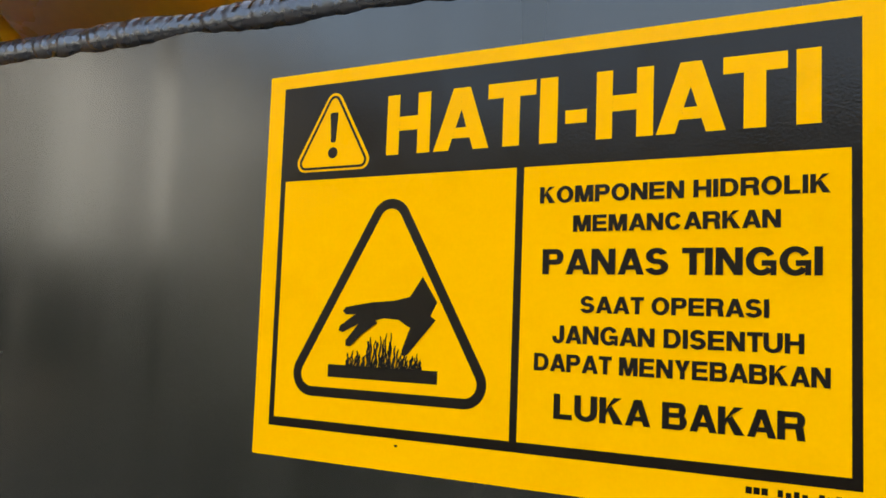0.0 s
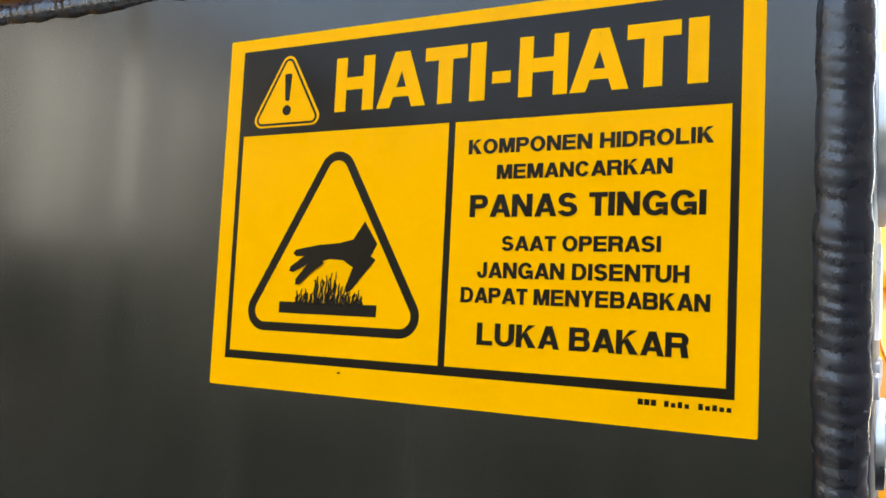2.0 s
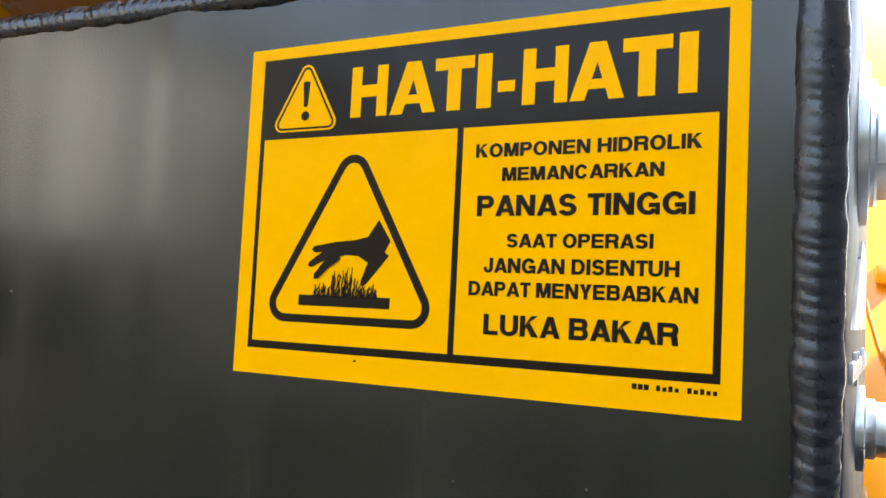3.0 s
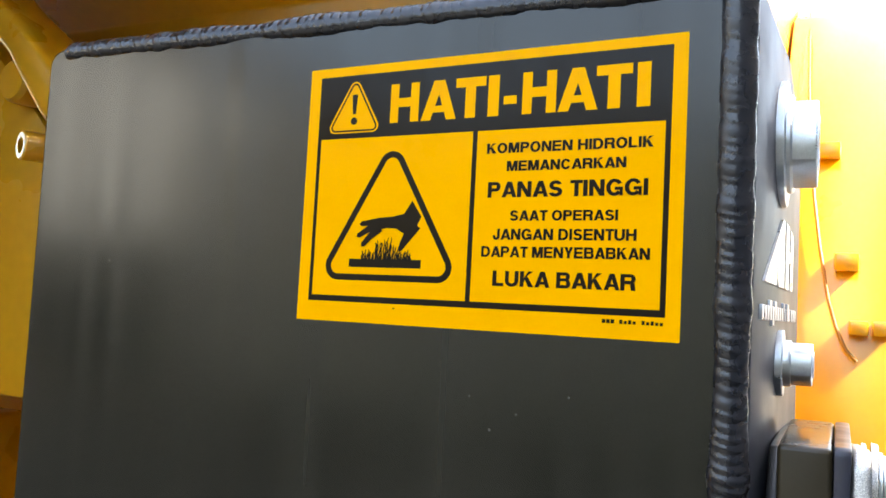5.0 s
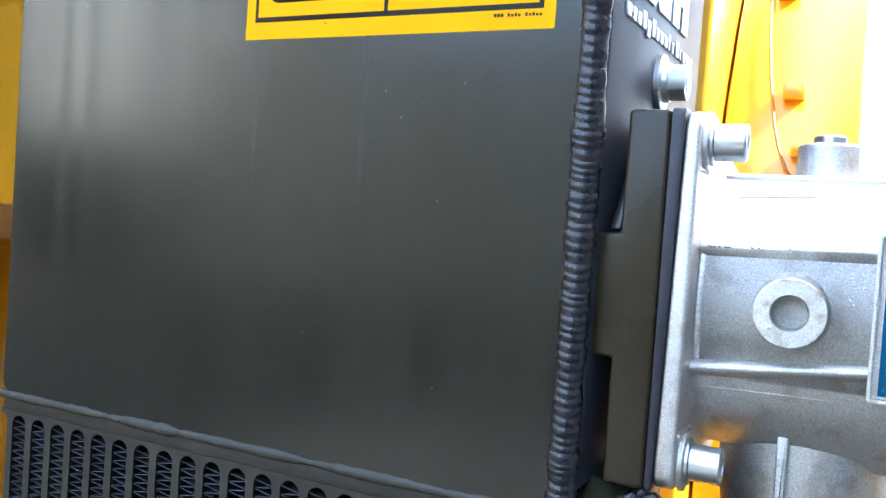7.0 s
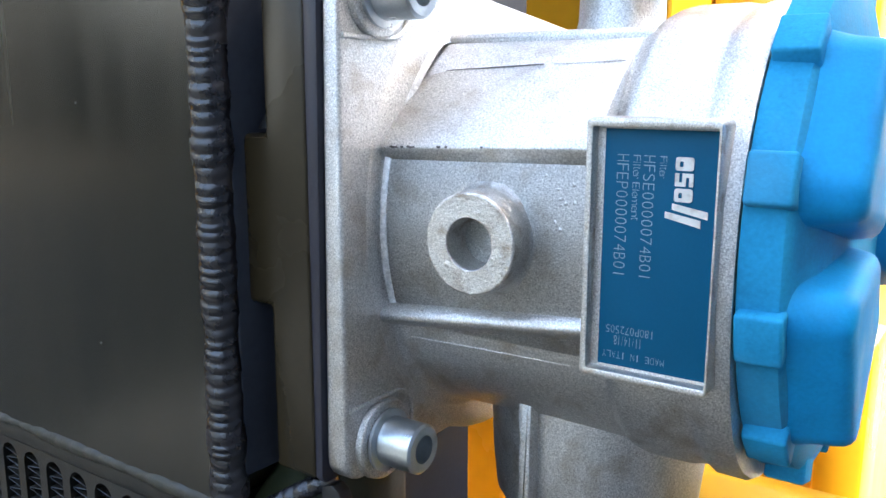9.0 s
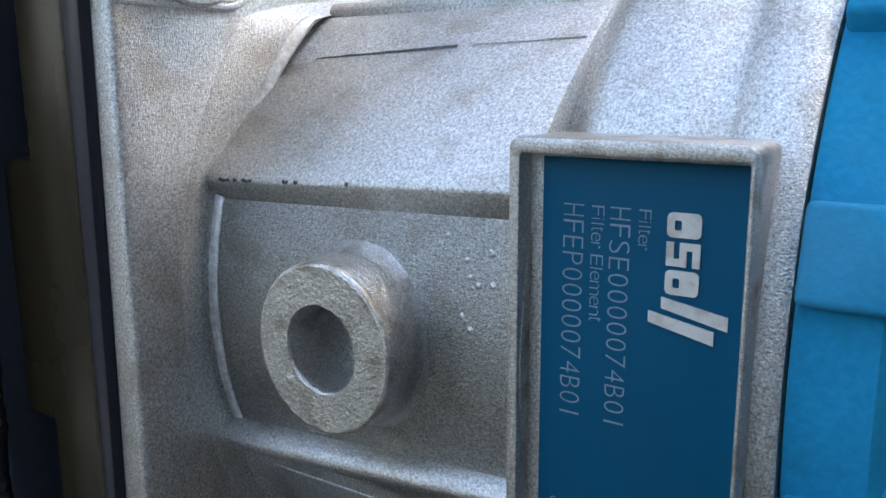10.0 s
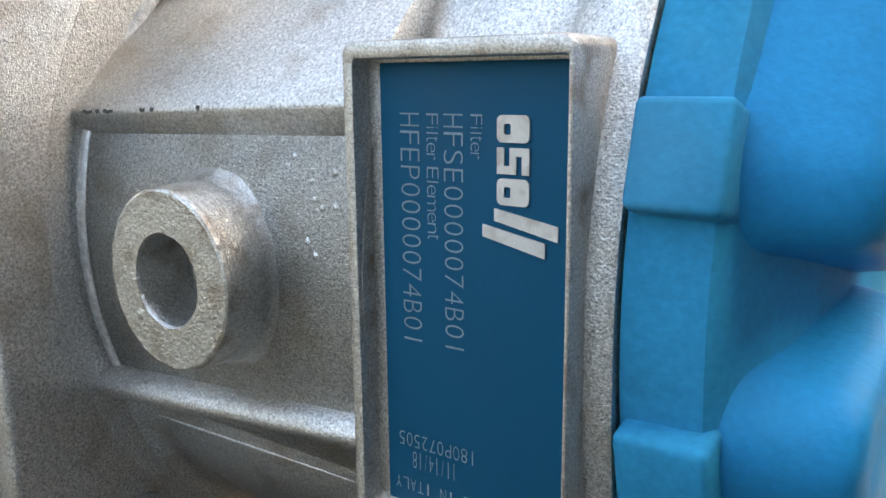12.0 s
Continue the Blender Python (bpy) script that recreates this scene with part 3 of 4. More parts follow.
# ---- warning sticker on the tank ----
sticker = thing("warning_sticker", (0.1075, 0.0, 1.40), "glossy yellow and black warning sticker on the black tank", "sticker")


def hang(bm):
    """The sheet was stuck on a hair wider towards one upper corner."""
    for v in bm.verts:
        v.co.z = 1.4 + (v.co.z - 1.4) * (1 + 0.022 * v.co.x / 0.215)
    return bm


def flat(name, outline, level, material, label=""):
    return part(name, hang(prism(outline, "y", -0.00012 * level - 0.0001, -0.00012 * (level - 1) - 0.0001)), material, sticker, label, smooth=False)


def rect(x0, x1, z0, z1):
    return [(x0, z0), (x1, z0), (x1, z1), (x0, z1)]


flat("backing", round_poly(rect(0, 0.215, 1.400, 1.545), 0.0006, 2), 1, YELLOW_VINYL, "yellow vinyl sheet")
flat("header", rect(0.0072, 0.2080, 1.5035, 1.5398), 2, BLACK_INK, "black header band")
flat("rule", rect(0.0072, 0.0094, 1.4145, 1.5035), 2, BLACK_INK)
flat("rule", rect(0.2053, 0.2080, 1.4145, 1.5035), 2, BLACK_INK)
flat("rule", rect(0.1050, 0.1076, 1.4145, 1.5035), 2, BLACK_INK)
flat("rule", rect(0.0072, 0.2080, 1.4112, 1.4145), 2, BLACK_INK)


def band(cx, cy, rx, ry, a0, a1, s, t, n=20):
    """Pieces of an elliptic stroke from angle a0 to a1, s thick at its sides and t at its top and foot."""
    ring = [(math.cos(radians(a0 + (a1 - a0) * k / n)), math.sin(radians(a0 + (a1 - a0) * k / n))) for k in range(n + 1)]
    return [[(cx + rx * c, cy + ry * d) for c, d in ring] + [(cx + (rx - s) * c, cy + (ry - t) * d) for c, d in ring[::-1]]]


def heavy(c, s, t):
    """The width and the strokes of one heavy upright capital, one unit tall: stems s thick, bars t thick."""
    w = WIDTHS[c] / 718 - 0.07
    m = w / 2
    bars = lambda *rows: [rect(s, x, y0, y1) for x, y0, y1 in rows]
    stem = [rect(0, s, 0, 1)]
    flip = lambda p: [(w - x, y) for x, y in p][::-1]
    if c == "I":
        return s, stem
    if c == "-":
        return 0.40, [rect(0, 0.40, 0.27, 0.47)]
    if c == "H":
        return w, stem + [rect(w - s, w, 0, 1)] + bars((w - s, 0.5 - t * 0.45, 0.5 + t * 0.55))
    if c == "T":
        return w, [rect(0, w, 1 - t, 1), rect(m - s / 2, m + s / 2, 0, 1 - t)]
    if c == "L":
        return w, stem + bars((w, 0, t))
    if c == "E":
        return w, stem + bars((w, 0, t), (w * 0.94, 0.5 - t * 0.42, 0.5 + t * 0.52), (w * 0.98, 1 - t, 1))
    if c == "A":
        w += 0.06
        m, a, foot = w / 2, s * 0.56, s * 1.02
        inner = lambda y: foot + y * (m - a)
        peak = (m - foot) / (m - a)
        leg = [(0, 0), (foot, 0), (m, peak), (m, 1), (m - a, 1)]
        return w, [leg, [(w - x, y) for x, y in leg][::-1], [(inner(0.19), 0.19), (w - inner(0.19), 0.19), (w - inner(0.36), 0.36), (inner(0.36), 0.36)]]
    if c == "N":
        return w, stem + [rect(w - s, w, 0, 1), [(0, 1), (s * 1.1, 1), (w, 0), (w - s * 1.1, 0)]]
    if c == "M":
        half = [(s * 0.2, 1), (s * 1.45, 1), (m, 0.36), (m, 0), (m - s * 0.42, 0)]
        return w, stem + [rect(w - s, w, 0, 1), half, flip(half)]
    if c == "K":
        return w, stem + [[(s, 0.30), (w - s * 1.38, 1), (w - 0.03, 1), (s, 0.62 - 0.06)], [(s + 0.06, 0.50), (s + 0.22, 0.70), (w + 0.02, 0), (w - s * 1.32, 0)]]
    if c == "Y":
        half = [(0, 1), (s * 1.2, 1), (m, 0.62), (m, 0.40), (m - s / 2, 0.40)]
        return w, [rect(m - s / 2, m + s / 2, 0, 0.40), half, flip(half)]
    if c == "O":
        return w, band(m, 0.5, m, 0.515, 0, 360, s, t, 40)
    if c == "C":
        return w, band(m, 0.5, m, 0.515, 28, 332, s, t, 36)
    if c == "G":
        return w, band(m, 0.5, m, 0.515, 30, 322, s, t, 36) + [rect(m + 0.02, w, 0.53 - t, 0.53), rect(w - s * 0.72, w, 0, 0.53 - t)]
    if c == "U":
        return w, [rect(0, s, 0.36, 1), rect(w - s, w, 0.36, 1)] + band(m, 0.36, m, 0.375, 180, 360, s, t)
    if c == "J":
        return w, [rect(w - s, w, 0.32, 1), rect(0, s * 0.92, 0.32, 0.40)] + band(m, 0.32, m, 0.335, 180, 360, s, t)
    if c == "D":
        return w, stem + bars((w - 0.46, 0, t), (w - 0.46, 1 - t, 1)) + band(w - 0.46, 0.5, 0.46, 0.5, -90, 90, s, t)
    if c in "PR":
        bowl = bars((w - 0.29, 1 - t, 1), (w - 0.29, 0.39, 0.39 + t)) + band(w - 0.29, 0.695, 0.29, 0.305, -90, 90, s, t)
        return w, stem + bowl + ([[(w - s * 1.3, 0.42), (w - 0.06, 0.46), (w + 0.01, 0.0), (w - s * 1.02, 0.0)]] if c == "R" else [])
    if c == "B":
        upper = bars((w - 0.29, 1 - t, 1), (w - 0.30, 0.44, 0.44 + t * 0.9)) + band(w - 0.30, 0.72, 0.26, 0.28, -90, 90, s, t * 0.9)
        return w, stem + upper + bars((w - 0.28, 0, t)) + band(w - 0.28, 0.29, 0.28, 0.29, -90, 90, s, t)
    ry = 0.25 + t / 4 + 0.008
    return w, band(m, 1.012 - ry, m * 0.94, ry, 18, 270, s, t) + band(m, ry - 0.012, m, ry, -165, 90, s, t)


def words(text, x0, x1, z0, z1, material, s=0.265, t=0.20):
    """One line of heavy capitals that fills x0..x1, z0..z1."""
    line, at = [], 0.0
    for c in text:
        if c == " ":
            at += 0.40
            continue
        w, strokes = heavy(c, s, t)
        line += [(n, [(at + x, y) for x, y in p]) for n, p in enumerate(strokes)]
        at += w + (0.035 if c in "AT" else 0.10)
    total = max(x for _, p in line for x, _ in p)
    bm = bmesh.new()
    for n, p in line:
        y = -0.00046 + 0.000012 * n
        bm.faces.new([bm.verts.new((x0 + (x1 - x0) * x / total, y, z0 + (z1 - z0) * z)) for x, z in p])
    return part("lettering", hang(bm), material, sticker, smooth=False)


for letter, x0, x1 in (("H", 0.0540, 0.0717), ("A", 0.0732, 0.0944), ("T", 0.0938, 0.1112), ("I", 0.1126, 0.1188), ("-", 0.1215, 0.1287),
                       ("H", 0.1318, 0.1500), ("A", 0.1509, 0.1716), ("T", 0.1707, 0.1887), ("I", 0.1910, 0.1976)):
    words(letter, x0, x1, 1.5108, 1.5325, YELLOW_VINYL, 0.27, 0.235)
for text, x0, x1, z0, z1 in (("KOMPONEN HIDROLIK", 0.1135, 0.2000, 1.4912, 1.4965), ("MEMANCARKAN", 0.1250, 0.1870, 1.4818, 1.4870),
                             ("PANAS TINGGI", 0.1150, 0.1980, 1.4683, 1.4763), ("SAAT OPERASI", 0.1280, 0.1840, 1.4563, 1.4615),
                             ("JANGAN DISENTUH", 0.1190, 0.1933, 1.4466, 1.4522), ("DAPAT MENYEBABKAN", 0.1130, 0.2000, 1.4377, 1.4432),
                             ("LUKA BAKAR", 0.1200, 0.1937, 1.4230, 1.4308)):
    words(text, x0, x1, z0, z1, BLACK_INK)
for k in range(14):
    if k not in (3, 8):
        x0 = 0.1780 + 0.00213 * k
        flat("small_bar", rect(x0, x0 + (0.0017 if k < 3 else 0.0014), 1.4073, 1.4092 if k in (0, 1, 2, 4, 6, 9, 11) else 1.4087), 2, BLACK_INK)


flat("stray_dot", rect(0.0622, 0.0634, 1.4084, 1.4091), 2, BLACK_INK)


def triangle(apex, left, right, r_out, thick, level, material):
    """A rounded triangular line: the middles of its three corner rounds, their outer radius and the line's thickness."""
    def outline(r):
        out, mids = [], [Vector(p) for p in (apex, left, right)]
        for i in range(3):
            p, q, n = mids[i - 1], mids[i], mids[(i + 1) % 3]
            a0, a1 = ((lambda d: math.atan2(-d.x, d.y))((b - a)) for a, b in ((p, q), (q, n)))
            while a1 < a0:
                a1 += 2 * math.pi
            out += [(q.x + r * math.cos(a0 + (a1 - a0) * k / 10), q.y + r * math.sin(a0 + (a1 - a0) * k / 10)) for k in range(11)]
        return out
    bm = ring_band(outline(r_out), outline(r_out - thick), "y", -0.00012 * level - 0.0001, -0.00012 * (level - 1) - 0.0001)
    return part("triangle", hang(bm), material, sticker, smooth=False)


triangle((0.0572, 1.4868), (0.0258, 1.4315), (0.0882, 1.4315), 0.0082, 0.0035, 2, BLACK_INK)
# small alert triangle in the header: a yellow rim, a dark line and a yellow field
flat("alert_field", round_poly([(0.0308, 1.5398), (0.0122, 1.5065), (0.0494, 1.5065)], 0.0036, 6), 3, YELLOW_VINYL)
triangle((0.0308, 1.5322), (0.0186, 1.5100), (0.0430, 1.5100), 0.0027, 0.0009, 4, BLACK_INK)
flat("alert_stroke", round_poly([(0.0290, 1.5285), (0.0326, 1.5285), (0.0318, 1.5172), (0.0298, 1.5172)], 0.0007, 4), 4, BLACK_INK)
flat("alert_dot", [(0.0308 + 0.0021 * math.cos(radians(a)), 1.5133 + 0.0021 * math.sin(radians(a))) for a in range(0, 360, 20)], 4, BLACK_INK)
# hot surface picture: a plate, wavering heat and a reaching palm outline
flat("hot_plate", rect(0.0330, 0.0780, 1.4307, 1.4352), 2, BLACK_INK)


def stroke(points, widths, level):
    """A flat tapering stroke along a line."""
    left, right = [], []
    for i, p in enumerate(points):
        d = (Vector(points[min(i + 1, len(points) - 1)]) - Vector(points[max(i - 1, 0)])).normalized()
        nrm = Vector((-d.y, d.x)) * widths[i] / 2
        left.append(tuple(Vector(p) + nrm)), right.append(tuple(Vector(p) - nrm))
    end = Vector(points[-1]) + (Vector(points[-1]) - Vector(points[-2])).normalized() * widths[-1] * 0.5
    return flat("picture_stroke", right + [tuple(end)] + left[::-1], level, BLACK_INK)


flat("picture_palm", [(0.0710, 1.4672), (0.0770, 1.4585), (0.0735, 1.4520), (0.0690, 1.4485), (0.0655, 1.4500), (0.0620, 1.4521), (0.0560, 1.4525), (0.0500, 1.4512),
                      (0.0478, 1.4535), (0.0510, 1.4580), (0.0600, 1.4588), (0.0662, 1.4602)], 2, BLACK_INK)
stroke([(0.0520, 1.4560), (0.0450, 1.4553), (0.0398, 1.4548)], [0.0044, 0.0034, 0.0026], 3)
stroke([(0.0520, 1.4545), (0.0440, 1.4515), (0.0382, 1.4482)], [0.0046, 0.0036, 0.0026], 4)
stroke([(0.0520, 1.4525), (0.0460, 1.4480), (0.0414, 1.4432)], [0.0044, 0.0036, 0.0028], 5)
stroke([(0.0735, 1.4545), (0.0685, 1.4470), (0.0648, 1.4408)], [0.0076, 0.0052, 0.0026], 3)
rg = random.Random(7)
for i in range(44):
    x = 0.0408 + 0.00072 * i + rg.uniform(-0.0003, 0.0003)
    tall = (0.0108 if 0.049 < x < 0.062 else 0.0052) * rg.uniform(0.6, 1.15)
    side_lean = rg.uniform(-0.0006, 0.0014)
    stroke([(x + 0.0003 * math.sin(k * 2.1 + i) + side_lean * k / 5, 1.4350 + tall * k / 5) for k in range(6)], [0.0007, 0.0007, 0.0007, 0.0006, 0.0005, 0.0003], 2 + i % 3)

# ---- return filter on the adapter ----
AY, AZ = 0.126, 1.255
filt = thing("oil_filter", (0.36, AY, 1.05), "cast aluminium oil filter with blue plastic end cover", "oil filter")


def tall(bm, k=1.08):
    """The casting is a little taller than it is deep."""
    for v in bm.verts:
        v.co.z = AZ + (v.co.z - AZ) * k
    return bm


body = lathe([(0.2935, 0.0900), (0.2962, 0.0896), (0.2968, 0.0886), (0.2976, 0.0872), (0.2988, 0.0860), (0.3002, 0.0853), (0.3022, 0.0849), (0.314, 0.0848), (0.384, 0.0848), (0.3865, 0.0846), (0.3885, 0.0855), (0.3910, 0.0874), (0.394, 0.0880),
              (0.4105, 0.0880), (0.4135, 0.0872), (0.4165, 0.0868), (0.4190, 0.0874), (0.4215, 0.0888), (0.4300, 0.0890), (0.4322, 0.0880), (0.4322, 0.0)], "x", (0, AY, AZ), 128, 0.0003)
for v in body.verts:
    d, h = (v.co.y - AY), (v.co.z - AZ)
    r = math.hypot(d, h)
    if h < 0 and r > 0.01:
        k = (abs(d / r) ** 2.6 + abs(h / r) ** 2.6) ** (-1 / 2.6)
        v.co.y, v.co.z = AY + d * k, AZ + h * k
body = tall(body)
for v in body.verts:
    low, k = (1.325, 0.25) if v.co.x < 0.388 else (1.325, 0.6)
    if v.co.z > low:
        v.co.z = low + (v.co.z - low) * k
part("body", body, CAST_ALUMINIUM, filt, "rough cast grey aluminium barrel")
flange = prism(round_poly([(0.0115, 1.1525), (0.234, 1.1525), (0.234, 1.3575), (0.0115, 1.3575)], 0.010), "x", 0.2882, 0.2960, 0.0022, 3)
for v in flange.verts:
    if v.co.x < 0.292:
        v.co.x -= 0.0035 * (1.3585 - v.co.z) / 0.21
for v in flange.verts:
    if v.co.z > 1.335:
        v.co.z -= 0.115 * max(0.0, v.co.y - 0.03)
flange = part("flange", flange, CAST_ALUMINIUM, filt, "cast mounting flange")
for y, head in ((0.0335, 1.3425), (0.2105, 1.3210)):
    for z in (head, 1.1660):
        part("bolt_pad", lathe([(0.296, 0.0170), (0.2985, 0.0165), (0.2990, 0.0158), (0.2990, 0.0)], "x", (0, y, z), 40), CAST_ALUMINIUM, flange)
        b = part("cap_screw", lathe([(0.3012, 0.0), (0.3012, 0.0102), (0.3165, 0.0102), (0.3175, 0.0092), (0.3175, 0.0058), (0.3095, 0.0056), (0.3090, 0.0)], "x", (0, y, z), 48), ZINC, filt, "zinc plated socket head screw")
        part("washer", lathe([(0.2992, 0.0130), (0.3006, 0.0130), (0.3010, 0.0118), (0.3010, 0.0)], "x", (0, y, z), 40), ZINC, b)
for up, z in ((1, 1.3265), (-1, 1.1835)):
    line = [(0.2960, 0.0135, z), (0.2964, 0.030, z), (0.2966, 0.042, z)] + [(0.2966, 0.042 + 0.0115 * math.sin(radians(a)), z + up * 0.0115 * (1 - math.cos(radians(a)))) for a in (15, 30, 45, 60, 75, 90)]
    part("pocket_rim", tube(line + [(0.2964, 0.0538, z + up * 0.019), (0.2958, 0.0538, z + up * 0.026)], 0.0011, 10), CAST_ALUMINIUM, flange)
# raised ribs, boss and plate frame on the barrel
def rising(bm, at=0.386, low=0.0095):
    """Ribs of the casting run slightly uphill towards the plate."""
    for v in bm.verts:
        v.co.z -= low * (at - v.co.x) / 0.0925
    return bm


part("rib", rising(prism([(0.0376, 1.2822), (0.0348, 1.2862), (0.0341, 1.2884), (0.0350, 1.2900), (0.0385, 1.2940), (0.0462, 1.3030), (0.0552, 1.3118), (0.0640, 1.3192), (0.0720, 1.3255), (0.085, 1.3255), (0.066, 1.2822)], "x", 0.2965, 0.386, 0.0006), low=0.0032), CAST_ALUMINIUM, filt)
part("rib", rising(prism([(0.0390, 1.2312), (0.0352, 1.2300), (0.0332, 1.2280), (0.0328, 1.2262), (0.0340, 1.2243), (0.0400, 1.2215), (0.060, 1.2190), (0.060, 1.2312)], "x", 0.2955, 0.386, 0.0008), low=0.0087), CAST_ALUMINIUM, filt)
bm = bmesh.new()
grid = []
for i in range(31):
    x = 0.2955 + (0.3865 - 0.2955) * (i / 30) ** 1.8
    lift = 0.0035 * max(0.0, (0.2995 - x) / 0.004) ** 2
    grid.append([bm.verts.new((x, AY - math.sqrt(0.0930 ** 2 - (z - AZ) ** 2) - lift, z)) for z in (1.214 + 0.0765 * j / 16 for j in range(17))])
for p, q in zip(grid, grid[1:]):
    for j in range(16):
        bm.faces.new((p[j], p[j + 1], q[j + 1], q[j]))
bmesh.ops.solidify(bm, geom=bm.faces[:], thickness=-0.006)
part("boss_pad", bm, CAST_ALUMINIUM, filt)
part("mould_line", tube([(0.3002 + 0.004 * i, 0.0617, 1.3142 + 0.00018 * i + 0.0003 * noise.noise((i * 0.7, 0, 0))) for i in range(14)], 0.00025, 8), SEAM, filt)
part("mould_line", tube([(0.3562 + 0.004 * i, 0.0617, 1.3167 + 0.0001 * i + 0.0003 * noise.noise((i * 0.7, 3, 0))) for i in range(8)], 0.00016, 8), CAST_ALUMINIUM, filt)
# chips along the upper rib
rg = random.Random(12)
for x, long in ((0.3008, 0.0042), (0.3062, 0.0014), (0.3090, 0.0040), (0.3228, 0.0020), (0.3266, 0.0012), (0.3420, 0.0010)):
    z = 1.2889 - 0.0032 * (0.386 - x) / 0.0925
    part("chip", prism([(x, z - 0.0004), (x + 0.4 * long, z - 0.0008), (x + long, z - 0.0005), (x + 0.9 * long, z + 0.0002), (x + 0.5 * long, z - 0.0001), (x + 0.2 * long, z + 0.0003)], "y", 0.0341, 0.0352), SEAM_DARK, filt, "dark chipped spot")
# casting flaws: small blisters and pits on the boss, beside the plate and on the barrel
rg = random.Random(31)


def blister(x, y, z, r, material):
    bm = lathe([(y - 0.0004 * r / 0.001, 0.0), (y - 0.0003 * r / 0.001, 0.45 * r), (y, 0.85 * r), (y + 0.0012, r)], "y", (x, y, z), 9, 0.25 * r)
    for v in bm.verts:
        v.co.z = z + (v.co.z - z) * rg.uniform(0.75, 1.35)
    part("blister", bm, material, filt)


for k in range(14):
    x, z = rg.uniform(0.366, 0.381), rg.gauss(1.272, 0.006)
    blister(x, AY - math.sqrt(0.0930 ** 2 - (z - AZ) ** 2), z, rg.uniform(0.0004, 0.0010), CAST_ALUMINIUM)
for k in range(12):
    x, z = rg.uniform(0.300, 0.380), rg.uniform(1.216, 1.222)
    blister(x, 0.0415, z, rg.uniform(0.0004, 0.0009), CAST_ALUMINIUM)


# bright edge where the barrel meets the flange: the fillet's highlight, put in as paler metal
def leaning(bm):
    """The shoulder between flange and barrel thickens upwards: what lies near the barrel moves away from the flange."""
    for v in bm.verts:
        r = math.hypot(v.co.y - AY, v.co.z - AZ)
        v.co.x += 0.125 * max(0.0, min(1.326, AZ + (v.co.z - AZ) * 1.08) - 1.287) * max(0.0, min(1.0, (0.1005 - r) / 0.0115))
    tall(bm)
    for v in bm.verts:
        if v.co.z > 1.325:
            v.co.z = 1.325 + (v.co.z - 1.325) * 0.22
    return bm


part("shoulder", leaning(lathe([(0.2945, 0.1030), (0.2961, 0.1005), (0.2964, 0.0960), (0.2966, 0.0900), (0.2960, 0.0850)], "x", (0, AY, AZ), 128, 0.0002)), CAST_ALUMINIUM, filt)
part("worn_edge", leaning(lathe([(0.2963, 0.0896), (0.2968, 0.0892), (0.2975, 0.0881), (0.2979, 0.0872), (0.2974, 0.0862)], "x", (0, AY, AZ), 128, 0.0004)), HIGHLIGHT_METAL, filt, "casting edge with its highlight as paler metal")
edge = tube([(0.2978, AY - 0.0932 * math.cos(k), AZ + 0.0932 * math.sin(k)) for k in (-0.42 + 0.80 * i / 30 for i in range(31))], 0.0024, 14)
for v in edge.verts:
    d = Vector((v.co.y - AY, v.co.z - AZ))
    v.co.yz = Vector((AY, AZ)) + d.normalized() * (0.0932 + (d.length - 0.0932) * 0.30 + 0.0002 * noise.noise((v.co.x * 900, v.co.z * 500, 0)))
part("worn_edge", edge, HIGHLIGHT_METAL, filt, "casting edge with its highlight as paler metal")


def gritty(profile, centre):
    """A turned casting along y with a coarse sandy skin: (along, radius) pairs, split every third of a millimetre and roughened."""
    fine = []
    for (k0, r0), (k1, r1) in zip(profile, profile[1:]):
        n = max(1, round(math.hypot(k1 - k0, r1 - r0) / 0.00033))
        fine += [(k0 + (k1 - k0) * i / n, r0 + (r1 - r0) * i / n) for i in range(n)]
    bm = lathe(fine + [profile[-1]], "y", (centre[0], 0, centre[1]), 240)
    bm.normal_update()
    for v in bm.verts:
        p = v.co
        pits = noise.noise(p * 260)
        grit = 0.00011 * noise.noise(p * 1400) + 0.00008 * noise.noise(p * 2300) + 0.00022 * noise.noise(p * 170) - 0.0007 * max(0.0, pits - 0.42)
        v.co = p + v.normal * grit
    return bm


low = ((0.0848 ** 2.6 - 0.0445 ** 2.6) ** (1 / 2.6))
part("mould_line", tube([(0.3005 + 0.005 * i, AY - low, 1.2066 + 0.0001 * i + 0.00025 * noise.noise((i, 4, 0))) for i in range(18)], 0.0004, 8), CAST_ALUMINIUM, filt)
part("boss", gritty([(0.038, 0.0222), (0.0350, 0.0208), (0.0336, 0.0197), (0.0324, 0.0191), (0.0315, 0.0188), (0.0223, 0.0183), (0.0217, 0.0181), (0.0214, 0.0176), (0.0214, 0.0096), (0.0219, 0.0092), (0.0230, 0.0090), (0.0262, 0.0088), (0.0300, 0.0087), (0.0350, 0.0084), (0.0362, 0.0070), (0.0366, 0.0030), (0.0362, 0.0)],
                    (0.3455, 1.2543)), FRAME_METAL, filt, "round cast boss with a blind hole")
part("ledge", prism([(0.0740, 1.3200), (0.0742, 1.3278), (0.0756, 1.3294), (0.100, 1.3312), (0.172, 1.3318), (0.172, 1.30), (0.085, 1.30)], "x", 0.3015, 0.389, 0.0006), CAST_ALUMINIUM, filt)
part("top_port", lathe([(1.325, 0.0200), (1.3335, 0.0188), (1.3355, 0.0182), (1.3510, 0.0178), (1.3525, 0.0165), (1.3525, 0.0)], "z", (0.355, AY, 0), 48), CAST_ALUMINIUM, filt)
